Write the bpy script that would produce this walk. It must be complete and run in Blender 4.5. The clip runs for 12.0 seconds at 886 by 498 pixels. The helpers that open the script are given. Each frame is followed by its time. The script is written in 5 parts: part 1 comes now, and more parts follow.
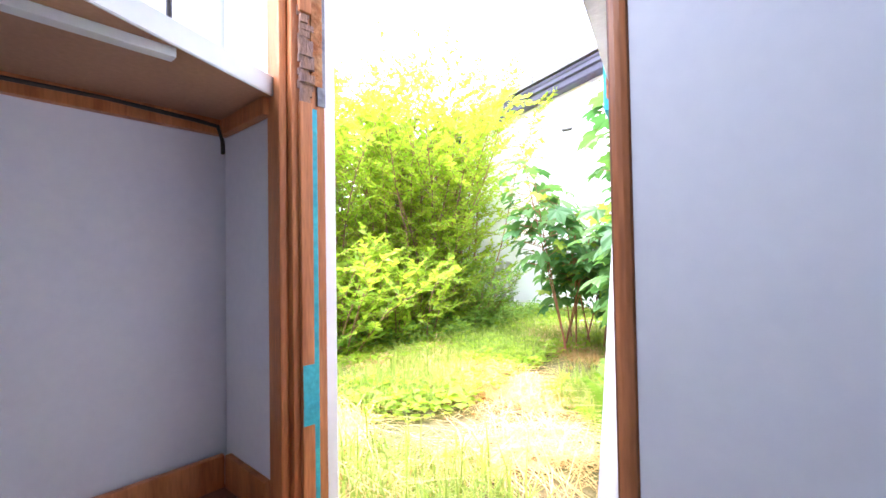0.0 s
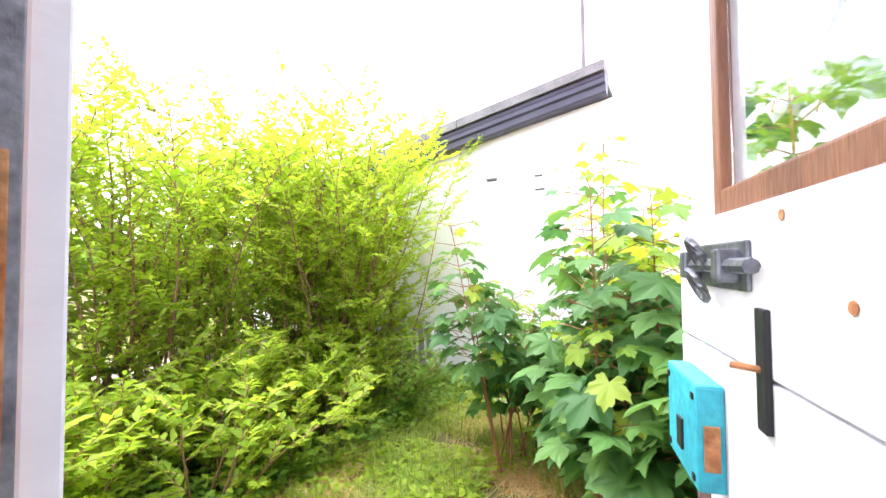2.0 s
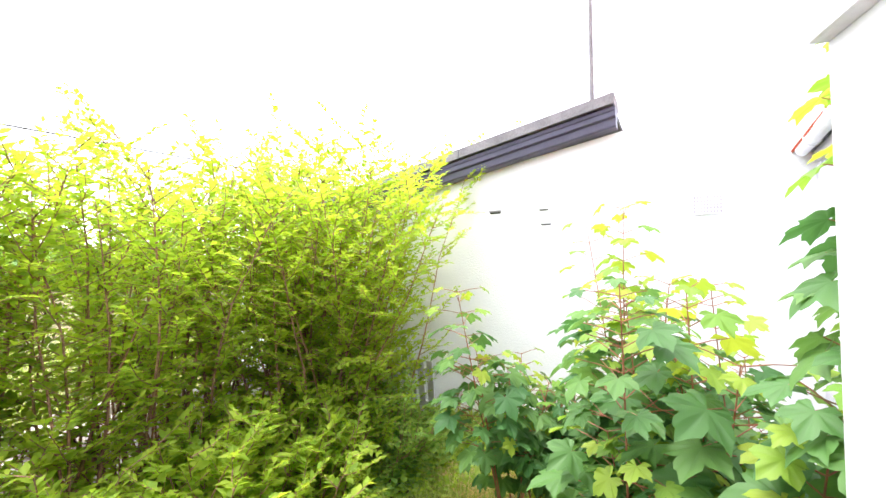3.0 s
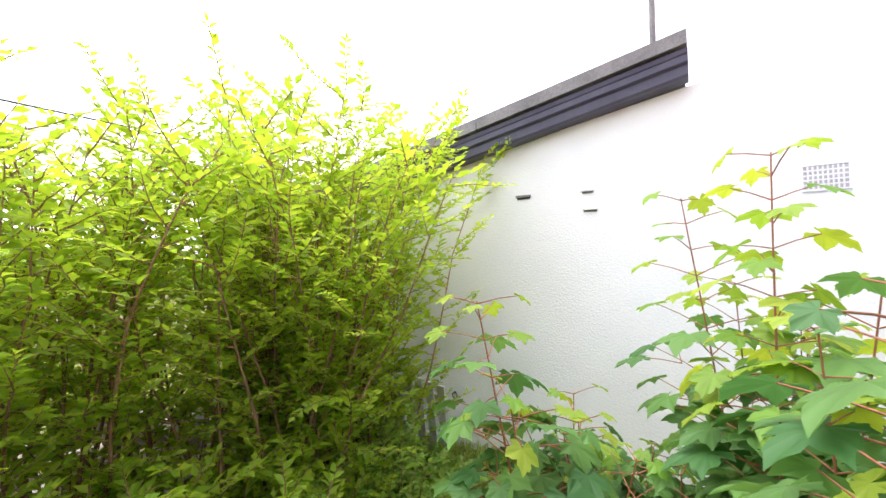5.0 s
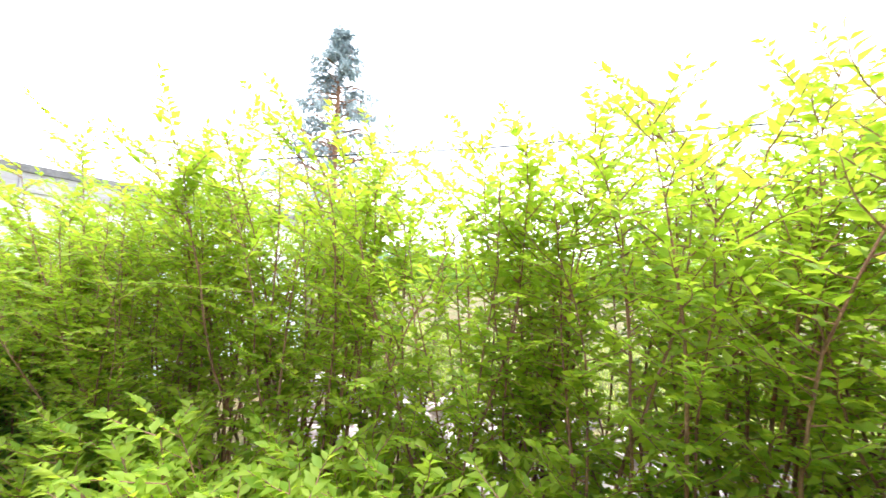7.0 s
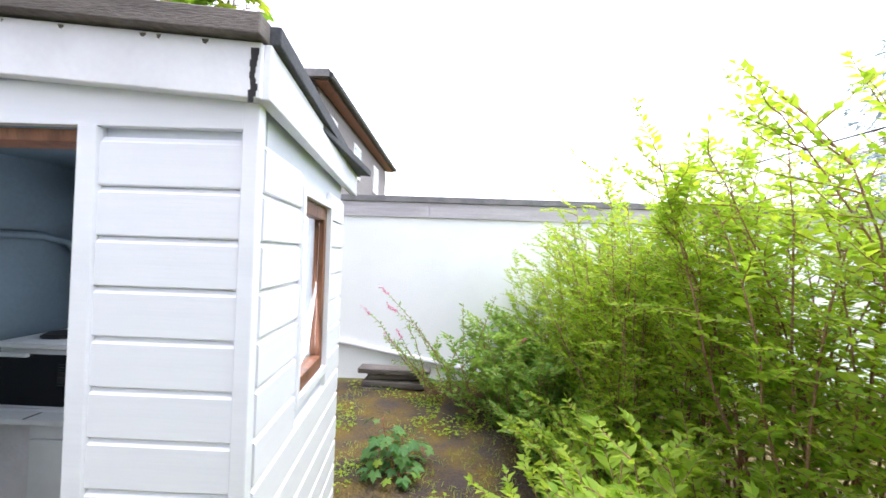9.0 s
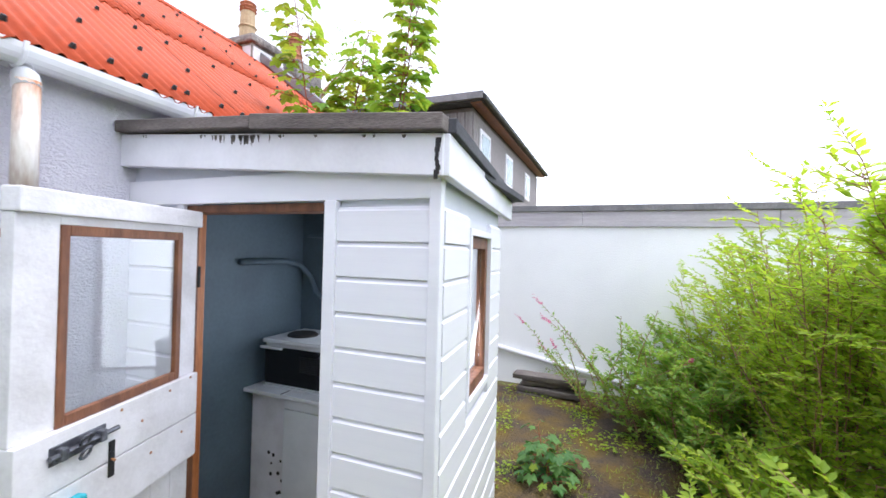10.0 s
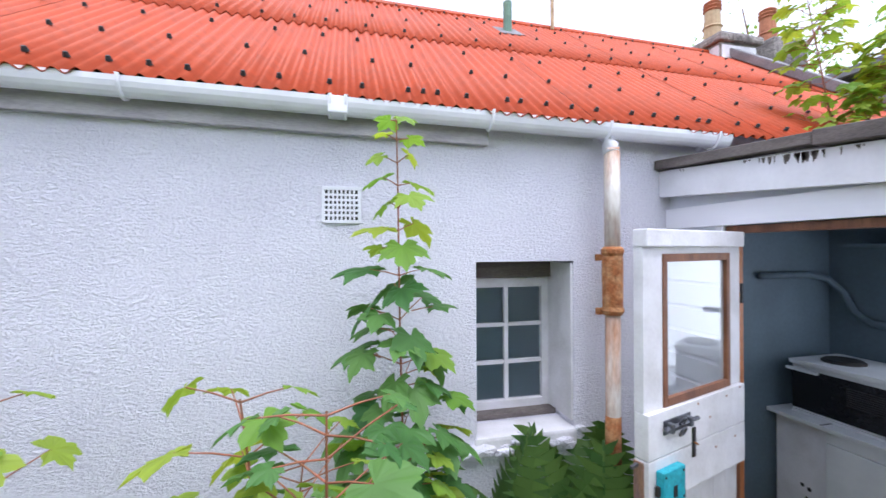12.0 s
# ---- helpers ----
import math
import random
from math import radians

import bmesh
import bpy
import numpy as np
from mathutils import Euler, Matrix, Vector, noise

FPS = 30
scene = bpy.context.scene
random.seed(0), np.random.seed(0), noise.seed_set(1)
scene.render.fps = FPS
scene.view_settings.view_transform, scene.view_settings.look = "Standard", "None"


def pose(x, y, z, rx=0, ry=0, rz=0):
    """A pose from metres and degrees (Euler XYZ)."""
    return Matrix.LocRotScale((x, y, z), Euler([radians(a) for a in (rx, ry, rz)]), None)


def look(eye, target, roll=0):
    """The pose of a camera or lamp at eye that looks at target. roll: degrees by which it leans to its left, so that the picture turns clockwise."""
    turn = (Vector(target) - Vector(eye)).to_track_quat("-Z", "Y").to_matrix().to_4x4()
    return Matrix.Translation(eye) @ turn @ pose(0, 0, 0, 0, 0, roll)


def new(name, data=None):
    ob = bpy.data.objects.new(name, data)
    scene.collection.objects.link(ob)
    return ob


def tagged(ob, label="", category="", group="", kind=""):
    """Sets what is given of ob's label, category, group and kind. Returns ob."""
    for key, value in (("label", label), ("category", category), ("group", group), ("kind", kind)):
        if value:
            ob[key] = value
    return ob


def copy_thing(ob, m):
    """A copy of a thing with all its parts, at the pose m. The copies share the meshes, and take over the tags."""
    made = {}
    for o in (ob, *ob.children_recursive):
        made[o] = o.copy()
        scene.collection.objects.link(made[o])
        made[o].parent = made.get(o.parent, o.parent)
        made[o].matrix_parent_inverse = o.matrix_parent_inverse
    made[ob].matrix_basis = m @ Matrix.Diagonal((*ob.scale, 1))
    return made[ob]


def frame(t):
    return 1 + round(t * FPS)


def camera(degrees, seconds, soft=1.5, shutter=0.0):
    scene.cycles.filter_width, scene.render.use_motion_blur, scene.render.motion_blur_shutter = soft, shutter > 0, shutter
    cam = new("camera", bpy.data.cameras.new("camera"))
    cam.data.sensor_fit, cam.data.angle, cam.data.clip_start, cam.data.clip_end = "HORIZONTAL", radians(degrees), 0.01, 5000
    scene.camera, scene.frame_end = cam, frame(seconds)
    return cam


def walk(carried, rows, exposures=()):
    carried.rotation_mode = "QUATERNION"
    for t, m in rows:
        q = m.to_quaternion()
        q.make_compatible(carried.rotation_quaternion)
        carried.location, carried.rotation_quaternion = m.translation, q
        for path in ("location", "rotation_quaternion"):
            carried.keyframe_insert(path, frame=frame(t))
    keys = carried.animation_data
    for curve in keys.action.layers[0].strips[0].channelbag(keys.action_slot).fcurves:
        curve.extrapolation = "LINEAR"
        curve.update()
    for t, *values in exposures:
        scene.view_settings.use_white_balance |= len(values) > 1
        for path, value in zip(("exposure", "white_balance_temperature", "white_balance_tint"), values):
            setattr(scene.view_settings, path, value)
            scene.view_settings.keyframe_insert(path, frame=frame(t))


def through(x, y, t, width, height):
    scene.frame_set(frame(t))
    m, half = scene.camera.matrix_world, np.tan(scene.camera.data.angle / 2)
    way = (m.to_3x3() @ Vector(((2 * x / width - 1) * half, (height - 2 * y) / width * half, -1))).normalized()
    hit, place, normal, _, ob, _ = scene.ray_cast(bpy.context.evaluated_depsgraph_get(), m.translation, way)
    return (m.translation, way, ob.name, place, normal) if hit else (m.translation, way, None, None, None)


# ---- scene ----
cam = camera(93.0, 12.0, shutter=0.12)
ROWS = [
    (0, -0.472, -0.317, 0.530, -44.75, 1.25, 0.94),
    (0.5, -0.285, -0.105, 0.690, -49.19, 1.45, 1.01),
    (1, -0.118, 0.040, 0.855, -53.03, 1.72, 1.09),
    (1.5, -0.045, 0.125, 1.035, -55.42, 1.82, 0.56),
    (2, -0.022, 0.147, 1.235, -56.75, 1.97, 0.40),
    (2.5, 0.045, 0.212, 1.465, -57.14, 2.05, 0.52),
    (3, 0.133, 0.318, 1.700, -57.21, 2.02, 0.36),
    (5, 1.098, 0.905, 1.655, -54.84, 2.50, 0.57),
    (5.5, 1.180, 1.103, 1.664, -37.25, 2.26, -0.25),
    (6, 1.213, 1.208, 1.661, -15.90, 2.91, -1.21),
    (6.5, 1.205, 1.245, 1.659, 6.40, 3.07, -2.19),
    (7, 1.185, 1.295, 1.649, 22.80, 2.97, -2.72),
    (7.5, 1.147, 1.375, 1.629, 38.70, 2.72, -3.17),
    (9.3, 1.327, 1.767, 1.814, 98.51, 0.74, -1.80),
    (9.5, 1.383, 1.767, 1.844, 102.18, 0.69, -1.80),
    (10, 1.518, 1.775, 1.899, 111.78, 0.43, -1.50),
    (10.5, 1.649, 1.764, 1.942, 123.40, 0.29, -1.10),
    (11, 1.780, 1.722, 1.978, 135.18, 0.17, -0.80),
    (11.5, 1.922, 1.690, 1.994, 150.13, 0.14, -0.20),
    (12, 2.052, 1.663, 1.978, 166.41, 0.09, 0.30),
    ]
EXPOSURES = [(0.0, 3.85, 5800, 20), (0.5, 3.7, 5850, 19), (1.0, 3.4, 6000, 18), (3.2, 2.7, 6450, 15), (4.9, 2.15, 6500, 14), (5.5, 2.05, 6500, 14), (6.5, 2.5, 6100, 12), (7.7, 2.6, 6150, 12), (9.4, 1.85, 6050, 13), (10.5, 1.72, 5900, 14), (12.0, 1.55, 5750, 15)]
walk(cam, [(t, pose(x, y, z, 90 + pitch, roll, yaw)) for t, x, y, z, yaw, pitch, roll in ROWS], EXPOSURES)

# ---- world and sun ----
world = bpy.data.worlds.new("sky")
scene.world = world
world.use_nodes = True
wn, wl = world.node_tree.nodes, world.node_tree.links
sky = wn.new("ShaderNodeTexSky")
sky.sky_type, sky.sun_disc = "NISHITA", False
sky.sun_elevation, sky.sun_rotation = radians(72), radians(-25)
sky.dust_density, sky.air_density, sky.ozone_density = 1.5, 1.0, 1.0
soft_sky = wn.new("ShaderNodeHueSaturation")
soft_sky.inputs["Saturation"].default_value = 0.22
wl.new(sky.outputs[0], soft_sky.inputs["Color"])
wl.new(soft_sky.outputs[0], wn["Background"].inputs["Color"])
wn["Background"].inputs["Strength"].default_value = 0.15
sun = new("sun", bpy.data.lights.new("sun", "SUN"))
sun.data.energy, sun.data.angle, sun.data.color = 0.9, radians(60), (1.0, 0.96, 0.9)
# fill lamps added in the porch window openings to brighten the inside
for m, w, h, watts in ((look((-1.19, 0.54, 1.5), (0, 0.54, 1.45)), 0.78, 1.0, 2.8), (look((-0.6, 1.09, 1.6), (-0.6, 0.0, 1.5)), 0.36, 0.64, 0.8)):
    lamp = new("porch_fill_light", bpy.data.lights.new("porch_fill_light", "AREA"))
    lamp.data.shape, lamp.data.size, lamp.data.size_y, lamp.data.energy = "RECTANGLE", w, h, watts
    lamp.data.color = (0.95, 0.97, 1.0)
    lamp.matrix_world = m
sun.matrix_world = look((1.0, 2.5, 14), (0, 0, 0))

# ---- materials ----
def mat(name, colour, rough=0.8, metal=0.0, second=None, scale=4.0, grain=60.0, bump=0.2, detail=0.12, spec=0.4, stretch=(1, 1, 1), dist=0.01):
    """A surface with stains at a large scale, grain at a small one, and fine relief."""
    m = bpy.data.materials.new(name)
    m.use_nodes = True
    n, l = m.node_tree.nodes, m.node_tree.links
    b = n["Principled BSDF"]
    co = n.new("ShaderNodeTexCoord")
    mp = n.new("ShaderNodeMapping")
    mp.inputs["Scale"].default_value = stretch
    l.new(co.outputs["Object"], mp.inputs["Vector"])
    big, small = n.new("ShaderNodeTexNoise"), n.new("ShaderNodeTexNoise")
    big.inputs["Scale"].default_value, small.inputs["Scale"].default_value = scale, grain
    big.inputs["Detail"].default_value, small.inputs["Detail"].default_value = 5, 4
    l.new(mp.outputs[0], big.inputs["Vector"])
    l.new(mp.outputs[0], small.inputs["Vector"])
    ramp = n.new("ShaderNodeValToRGB")
    ramp.color_ramp.elements[0].position, ramp.color_ramp.elements[1].position = 0.38, 0.66
    ramp.color_ramp.elements[0].color = (*colour, 1)
    ramp.color_ramp.elements[1].color = (*(second or [c * 0.8 for c in colour]), 1)
    l.new(big.outputs["Fac"], ramp.inputs["Fac"])
    mix = n.new("ShaderNodeMix")
    mix.data_type, mix.blend_type = "RGBA", "OVERLAY"
    mix.inputs["Factor"].default_value = detail * 3
    l.new(ramp.outputs[0], mix.inputs["A"])
    l.new(small.outputs["Fac"], mix.inputs["B"])
    l.new(mix.outputs["Result"], b.inputs["Base Color"])
    b.inputs["Roughness"].default_value, b.inputs["Metallic"].default_value = rough, metal
    b.inputs["Specular IOR Level"].default_value = spec
    bp = n.new("ShaderNodeBump")
    bp.inputs["Strength"].default_value, bp.inputs["Distance"].default_value = bump, dist
    l.new(small.outputs["Fac"], bp.inputs["Height"])
    l.new(bp.outputs[0], b.inputs["Normal"])
    return m


def leaf_mat(name, dark, light, through=0.45, single=False):
    """Leaf skin, varied leaf by leaf, that lets light through."""
    m = bpy.data.materials.new(name)
    m.use_nodes = True
    n, l = m.node_tree.nodes, m.node_tree.links
    b = n["Principled BSDF"]
    geo = n.new("ShaderNodeNewGeometry")
    ramp = n.new("ShaderNodeValToRGB")
    ramp.color_ramp.elements[0].color, ramp.color_ramp.elements[1].color = (*dark, 1), (*light, 1)
    info = n.new("ShaderNodeObjectInfo")
    l.new(info.outputs["Random"] if single else geo.outputs["Random Per Island"], ramp.inputs["Fac"])
    l.new(ramp.outputs[0], b.inputs["Base Color"])
    b.inputs["Roughness"].default_value = 0.5
    b.inputs["Specular IOR Level"].default_value = 0.35
    t = n.new("ShaderNodeBsdfTranslucent")
    hs = n.new("ShaderNodeHueSaturation")
    hs.inputs["Value"].default_value, hs.inputs["Saturation"].default_value, hs.inputs["Hue"].default_value = 1.55, 1.05, 0.488
    l.new(ramp.outputs[0], hs.inputs["Color"])
    l.new(hs.outputs[0], t.inputs["Color"])
    mix = n.new("ShaderNodeMixShader")
    mix.inputs[0].default_value = through
    l.new(b.outputs[0], mix.inputs[1])
    l.new(t.outputs[0], mix.inputs[2])
    l.new(mix.outputs[0], n["Material Output"].inputs["Surface"])
    return m


def glass_mat(name, tint=(0.9, 0.95, 0.95), rough=0.02):
    m = bpy.data.materials.new(name)
    m.use_nodes = True
    b = m.node_tree.nodes["Principled BSDF"]
    b.inputs["Base Color"].default_value = (*tint, 1)
    b.inputs["Roughness"].default_value = rough
    b.inputs["Transmission Weight"].default_value = 1.0
    b.inputs["IOR"].default_value = 1.45
    return m


RENDER = mat("white_roughcast", (0.80, 0.78, 0.86), 0.9, second=(0.72, 0.70, 0.78), scale=1.4, grain=85, bump=0.75, detail=0.10, dist=0.018, stretch=(0.75, 1, 1.15))
def grit(m, fine=150.0, stones=70.0):
    """Give a wall the uneven grit of thrown roughcast: small stones and sand over the base relief."""
    n, l = m.node_tree.nodes, m.node_tree.links
    bump = [k for k in n if k.bl_idname == "ShaderNodeBump"][0]
    base = bump.inputs["Height"].links[0].from_socket
    where = [k for k in n if k.bl_idname == "ShaderNodeMapping"][0].outputs[0]
    cells, sand = n.new("ShaderNodeTexVoronoi"), n.new("ShaderNodeTexNoise")
    cells.feature = "SMOOTH_F1"
    cells.inputs["Scale"].default_value, sand.inputs["Scale"].default_value, sand.inputs["Detail"].default_value = stones, fine, 6
    warp = n.new("ShaderNodeMix")
    warp.data_type = "VECTOR"
    warp.inputs["Factor"].default_value = 0.03
    l.new(where, warp.inputs["A"])
    l.new(sand.outputs["Color"], warp.inputs["B"])
    l.new(where, sand.inputs["Vector"])
    l.new(warp.outputs["Result"], cells.inputs["Vector"])
    a, b = n.new("ShaderNodeMath"), n.new("ShaderNodeMath")
    a.operation, b.operation = "MULTIPLY_ADD", "MULTIPLY_ADD"
    a.inputs[1].default_value, b.inputs[1].default_value = -0.55, 0.8
    l.new(cells.outputs["Distance"], a.inputs[0])
    l.new(base, a.inputs[2])
    l.new(sand.outputs["Fac"], b.inputs[0])
    l.new(a.outputs[0], b.inputs[2])
    l.new(b.outputs[0], bump.inputs["Height"])
    return m


grit(RENDER)
RENDER_FAR = mat("white_wall_paint", (0.88, 0.88, 0.90), 0.9, second=(0.83, 0.83, 0.85), scale=1.2, grain=48, bump=0.35, detail=0.05, dist=0.016)
CLAD = mat("white_cladding_paint", (0.83, 0.82, 0.88), 0.45, second=(0.78, 0.77, 0.83), scale=2.0, grain=25, bump=0.05, detail=0.03, stretch=(1, 0.2, 4))
DOORPAINT = mat("weathered_white_paint", (0.79, 0.77, 0.81), 0.6, second=(0.64, 0.62, 0.64), scale=5, grain=60, bump=0.2, detail=0.06)
TRIM = mat("white_trim_paint", (0.80, 0.79, 0.84), 0.5, second=(0.71, 0.70, 0.74), scale=4, grain=50, bump=0.1, detail=0.05)
GREY = mat("grey_wall_paint", (0.72, 0.73, 0.80), 0.7, second=(0.66, 0.67, 0.75), scale=2.2, grain=40, bump=0.08, detail=0.04)
BLUEGREY = mat("blue_grey_paint", (0.11, 0.155, 0.19), 0.6, second=(0.085, 0.12, 0.15), scale=2.2, grain=40, bump=0.08, detail=0.05)
VARNISH = mat("varnished_pine", (0.50, 0.19, 0.07), 0.4, second=(0.34, 0.11, 0.035), scale=3, grain=30, bump=0.12, detail=0.15, stretch=(6, 6, 0.6))
BROWNWOOD = mat("brown_frame_wood", (0.24, 0.10, 0.05), 0.5, second=(0.14, 0.055, 0.03), scale=4, grain=40, bump=0.2, detail=0.15, stretch=(5, 5, 0.8))
RAWWOOD = mat("bare_split_wood", (0.30, 0.17, 0.11), 0.85, second=(0.22, 0.14, 0.13), scale=9, grain=50, bump=0.5, detail=0.2, stretch=(4, 4, 1))
OLDWOOD = mat("grey_weathered_wood", (0.17, 0.145, 0.135), 0.85, second=(0.10, 0.085, 0.08), scale=3, grain=40, bump=0.4, detail=0.2, stretch=(1, 1, 6))
CHIP = mat("chipboard", (0.42, 0.24, 0.15), 0.7, second=(0.36, 0.20, 0.13), scale=3, grain=90, bump=0.05, detail=0.06)
FELT = mat("roofing_felt", (0.06, 0.06, 0.07), 0.85, second=(0.10, 0.10, 0.11), scale=4, grain=80, bump=0.4, detail=0.15)
FASCIA = mat("slate_blue_gutter_paint", (0.085, 0.08, 0.13), 0.45, second=(0.065, 0.06, 0.10), scale=3, grain=30, bump=0.05, detail=0.05)
COPING = mat("grey_coping_felt", (0.22, 0.21, 0.22), 0.8, second=(0.16, 0.155, 0.165), scale=5, grain=60, bump=0.3, detail=0.15)
PALEBOARD = mat("pale_grey_board", (0.50, 0.47, 0.50), 0.8, second=(0.40, 0.37, 0.40), scale=3, grain=40, bump=0.2, detail=0.1, stretch=(1, 0.4, 6))
ORANGE = mat("orange_corrugated_sheet", (0.43, 0.058, 0.011), 0.5, second=(0.36, 0.060, 0.020), scale=1.6, grain=14, bump=0.08, detail=0.10, spec=0.25)
GUTTER = mat("white_gutter_plastic", (0.83, 0.82, 0.87), 0.4, second=(0.74, 0.73, 0.77), scale=4, grain=30, bump=0.03, detail=0.05)
RUSTY = mat("rusting_cream_iron", (0.66, 0.62, 0.57), 0.7, second=(0.34, 0.13, 0.04), scale=4.5, grain=40, bump=0.3, detail=0.15, stretch=(2, 2, 0.5))
RUST = mat("rust", (0.32, 0.11, 0.035), 0.85, second=(0.45, 0.24, 0.11), scale=18, grain=70, bump=0.5, detail=0.25)
TEAL = mat("chipped_teal_paint", (0.03, 0.33, 0.42), 0.5, second=(0.045, 0.40, 0.48), scale=12, grain=60, bump=0.2, detail=0.15)
STEEL = mat("tarnished_steel", (0.22, 0.23, 0.26), 0.4, metal=0.8, second=(0.12, 0.12, 0.14), scale=14, grain=70, bump=0.2, detail=0.2)
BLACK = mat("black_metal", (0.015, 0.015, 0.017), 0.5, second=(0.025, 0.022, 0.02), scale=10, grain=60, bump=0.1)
BLACKGLASS = mat("black_oven_glass", (0.012, 0.012, 0.014), 0.15, bump=0.0)
ENAMEL = mat("white_enamel", (0.68, 0.70, 0.72), 0.3, second=(0.60, 0.62, 0.64), scale=4, grain=30, bump=0.02, detail=0.03)
STONE = mat("chimney_stone", (0.30, 0.27, 0.25), 0.9, second=(0.14, 0.125, 0.12), scale=4, grain=30, bump=0.8, detail=0.3, dist=0.03)
TERRACOTTA = mat("terracotta", (0.42, 0.17, 0.09), 0.8, second=(0.34, 0.13, 0.07), scale=6, grain=40, bump=0.2)
BUFF = mat("buff_clay", (0.48, 0.36, 0.22), 0.8, second=(0.38, 0.27, 0.16), scale=6, grain=40, bump=0.2)
LINO = mat("brown_lino", (0.20, 0.09, 0.06), 0.5, second=(0.14, 0.06, 0.045), scale=6, grain=50, bump=0.1)
SOIL = mat("grassy_soil", (0.17, 0.125, 0.055), 0.95, second=(0.12, 0.13, 0.04), scale=1.8, grain=45, bump=1.0, detail=0.35, dist=0.03)
MOSS = mat("mossy_paving", (0.06, 0.042, 0.035), 0.95, second=(0.14, 0.092, 0.018), scale=3.0, grain=40, bump=1.0, detail=0.35, dist=0.03)
BARK = mat("hedge_bark", (0.36, 0.20, 0.12), 0.9, second=(0.24, 0.13, 0.08), scale=8, grain=60, bump=0.5, detail=0.25)
REDSTEM = mat("red_sapling_stem", (0.33, 0.11, 0.06), 0.6, second=(0.22, 0.10, 0.05), scale=10, grain=50, bump=0.1)
PALESTONE = mat("pale_rubble", (0.72, 0.64, 0.62), 0.9, second=(0.55, 0.45, 0.42), scale=4, grain=30, bump=0.6, detail=0.2, dist=0.02)
BRICKRED = mat("red_brick", (0.34, 0.10, 0.06), 0.85, second=(0.25, 0.08, 0.05), scale=9, grain=60, bump=0.4)
CLADDING = mat("silvered_cladding", (0.30, 0.275, 0.28), 0.85, second=(0.20, 0.18, 0.18), scale=2.5, grain=35, bump=0.3, detail=0.2, stretch=(5, 5, 0.5))
STRAW = leaf_mat("dry_straw", (0.55, 0.36, 0.13), (0.75, 0.58, 0.30), 0.35)
GRASS = leaf_mat("grass_blades", (0.17, 0.26, 0.04), (0.38, 0.44, 0.10), 0.45)
HEDGE = leaf_mat("hedge_leaf", (0.21, 0.35, 0.035), (0.375, 0.48, 0.055), 0.56)
HEDGE_DARK = leaf_mat("shrub_leaf", (0.12, 0.24, 0.04), (0.27, 0.40, 0.06))
SYCA = leaf_mat("sycamore_leaf", (0.05, 0.15, 0.04), (0.13, 0.26, 0.06), 0.35, single=True)
SYCA_NEW = leaf_mat("young_sycamore_leaf", (0.15, 0.30, 0.04), (0.34, 0.42, 0.05), 0.45, single=True)
# fern green darkened in the colour, for the shade at the wall foot
FERN_SHADE = leaf_mat("fern_shade_in_colour", (0.05, 0.12, 0.03), (0.10, 0.18, 0.04))
FERN = leaf_mat("fern_frond", (0.13, 0.25, 0.02), (0.22, 0.36, 0.04))
# needles paled to blue-grey: distance haze put into the colour
CONIFER_HAZED = leaf_mat("hazed_conifer_needles", (0.20, 0.26, 0.27), (0.34, 0.40, 0.42), 0.3)
PINK = leaf_mat("pink_flowers", (0.45, 0.05, 0.17), (0.60, 0.10, 0.25), 0.3)
BROWNLEAF = leaf_mat("withered_leaf", (0.20, 0.075, 0.02), (0.36, 0.19, 0.05), 0.3)
GLASS = glass_mat("window_glass")
FROST = glass_mat("frosted_dark_glass", (0.42, 0.56, 0.57), 0.2)


# ---- mesh helpers ----
def obj(name, bm, material, smooth=False):
    me = bpy.data.meshes.new(name)
    bm.to_mesh(me)
    bm.free()
    me.materials.append(material)
    if smooth:
        me.polygons.foreach_set("use_smooth", [True] * len(me.polygons))
    return new(name, me)


def part(name, bm, material, parent, label="", smooth=False):
    ob = obj(name, bm, material, smooth)
    ob.parent = parent
    return tagged(ob, label)


def thing(name, label, category, at=(0, 0, 0), rz=0.0, group="", kind=""):
    ob = new(name)
    ob.matrix_basis = pose(*at, 0, 0, rz)
    ob.empty_display_size = 0.1
    return tagged(ob, label, category, group, kind)


def box(x0, x1, y0, y1, z0, z1, bevel=0.0, bm=None):
    """A box between two corners, with eased edges where a bevel is given."""
    bm = bm or bmesh.new()
    m = Matrix.Translation(((x0 + x1) / 2, (y0 + y1) / 2, (z0 + z1) / 2)) @ Matrix.Diagonal((abs(x1 - x0), abs(y1 - y0), abs(z1 - z0), 1))
    made = bmesh.ops.create_cube(bm, size=1, matrix=m)
    if bevel:
        edges = list({e for v in made["verts"] for e in v.link_edges})
        bmesh.ops.bevel(bm, geom=edges, offset=bevel, segments=2, affect="EDGES", profile=0.6)
    return bm


def bar(a, b, w, h, bm=None, bevel=0.0):
    """A straight bar of section w x h from a to b."""
    bm = bm or bmesh.new()
    a, b = Vector(a), Vector(b)
    d = b - a
    m = Matrix.Translation((a + b) / 2) @ d.to_track_quat("Y", "Z").to_matrix().to_4x4() @ Matrix.Diagonal((w, d.length, h, 1))
    made = bmesh.ops.create_cube(bm, size=1, matrix=m)
    if bevel:
        bmesh.ops.bevel(bm, geom=list({e for v in made["verts"] for e in v.link_edges}), offset=bevel, segments=2, affect="EDGES")
    return bm


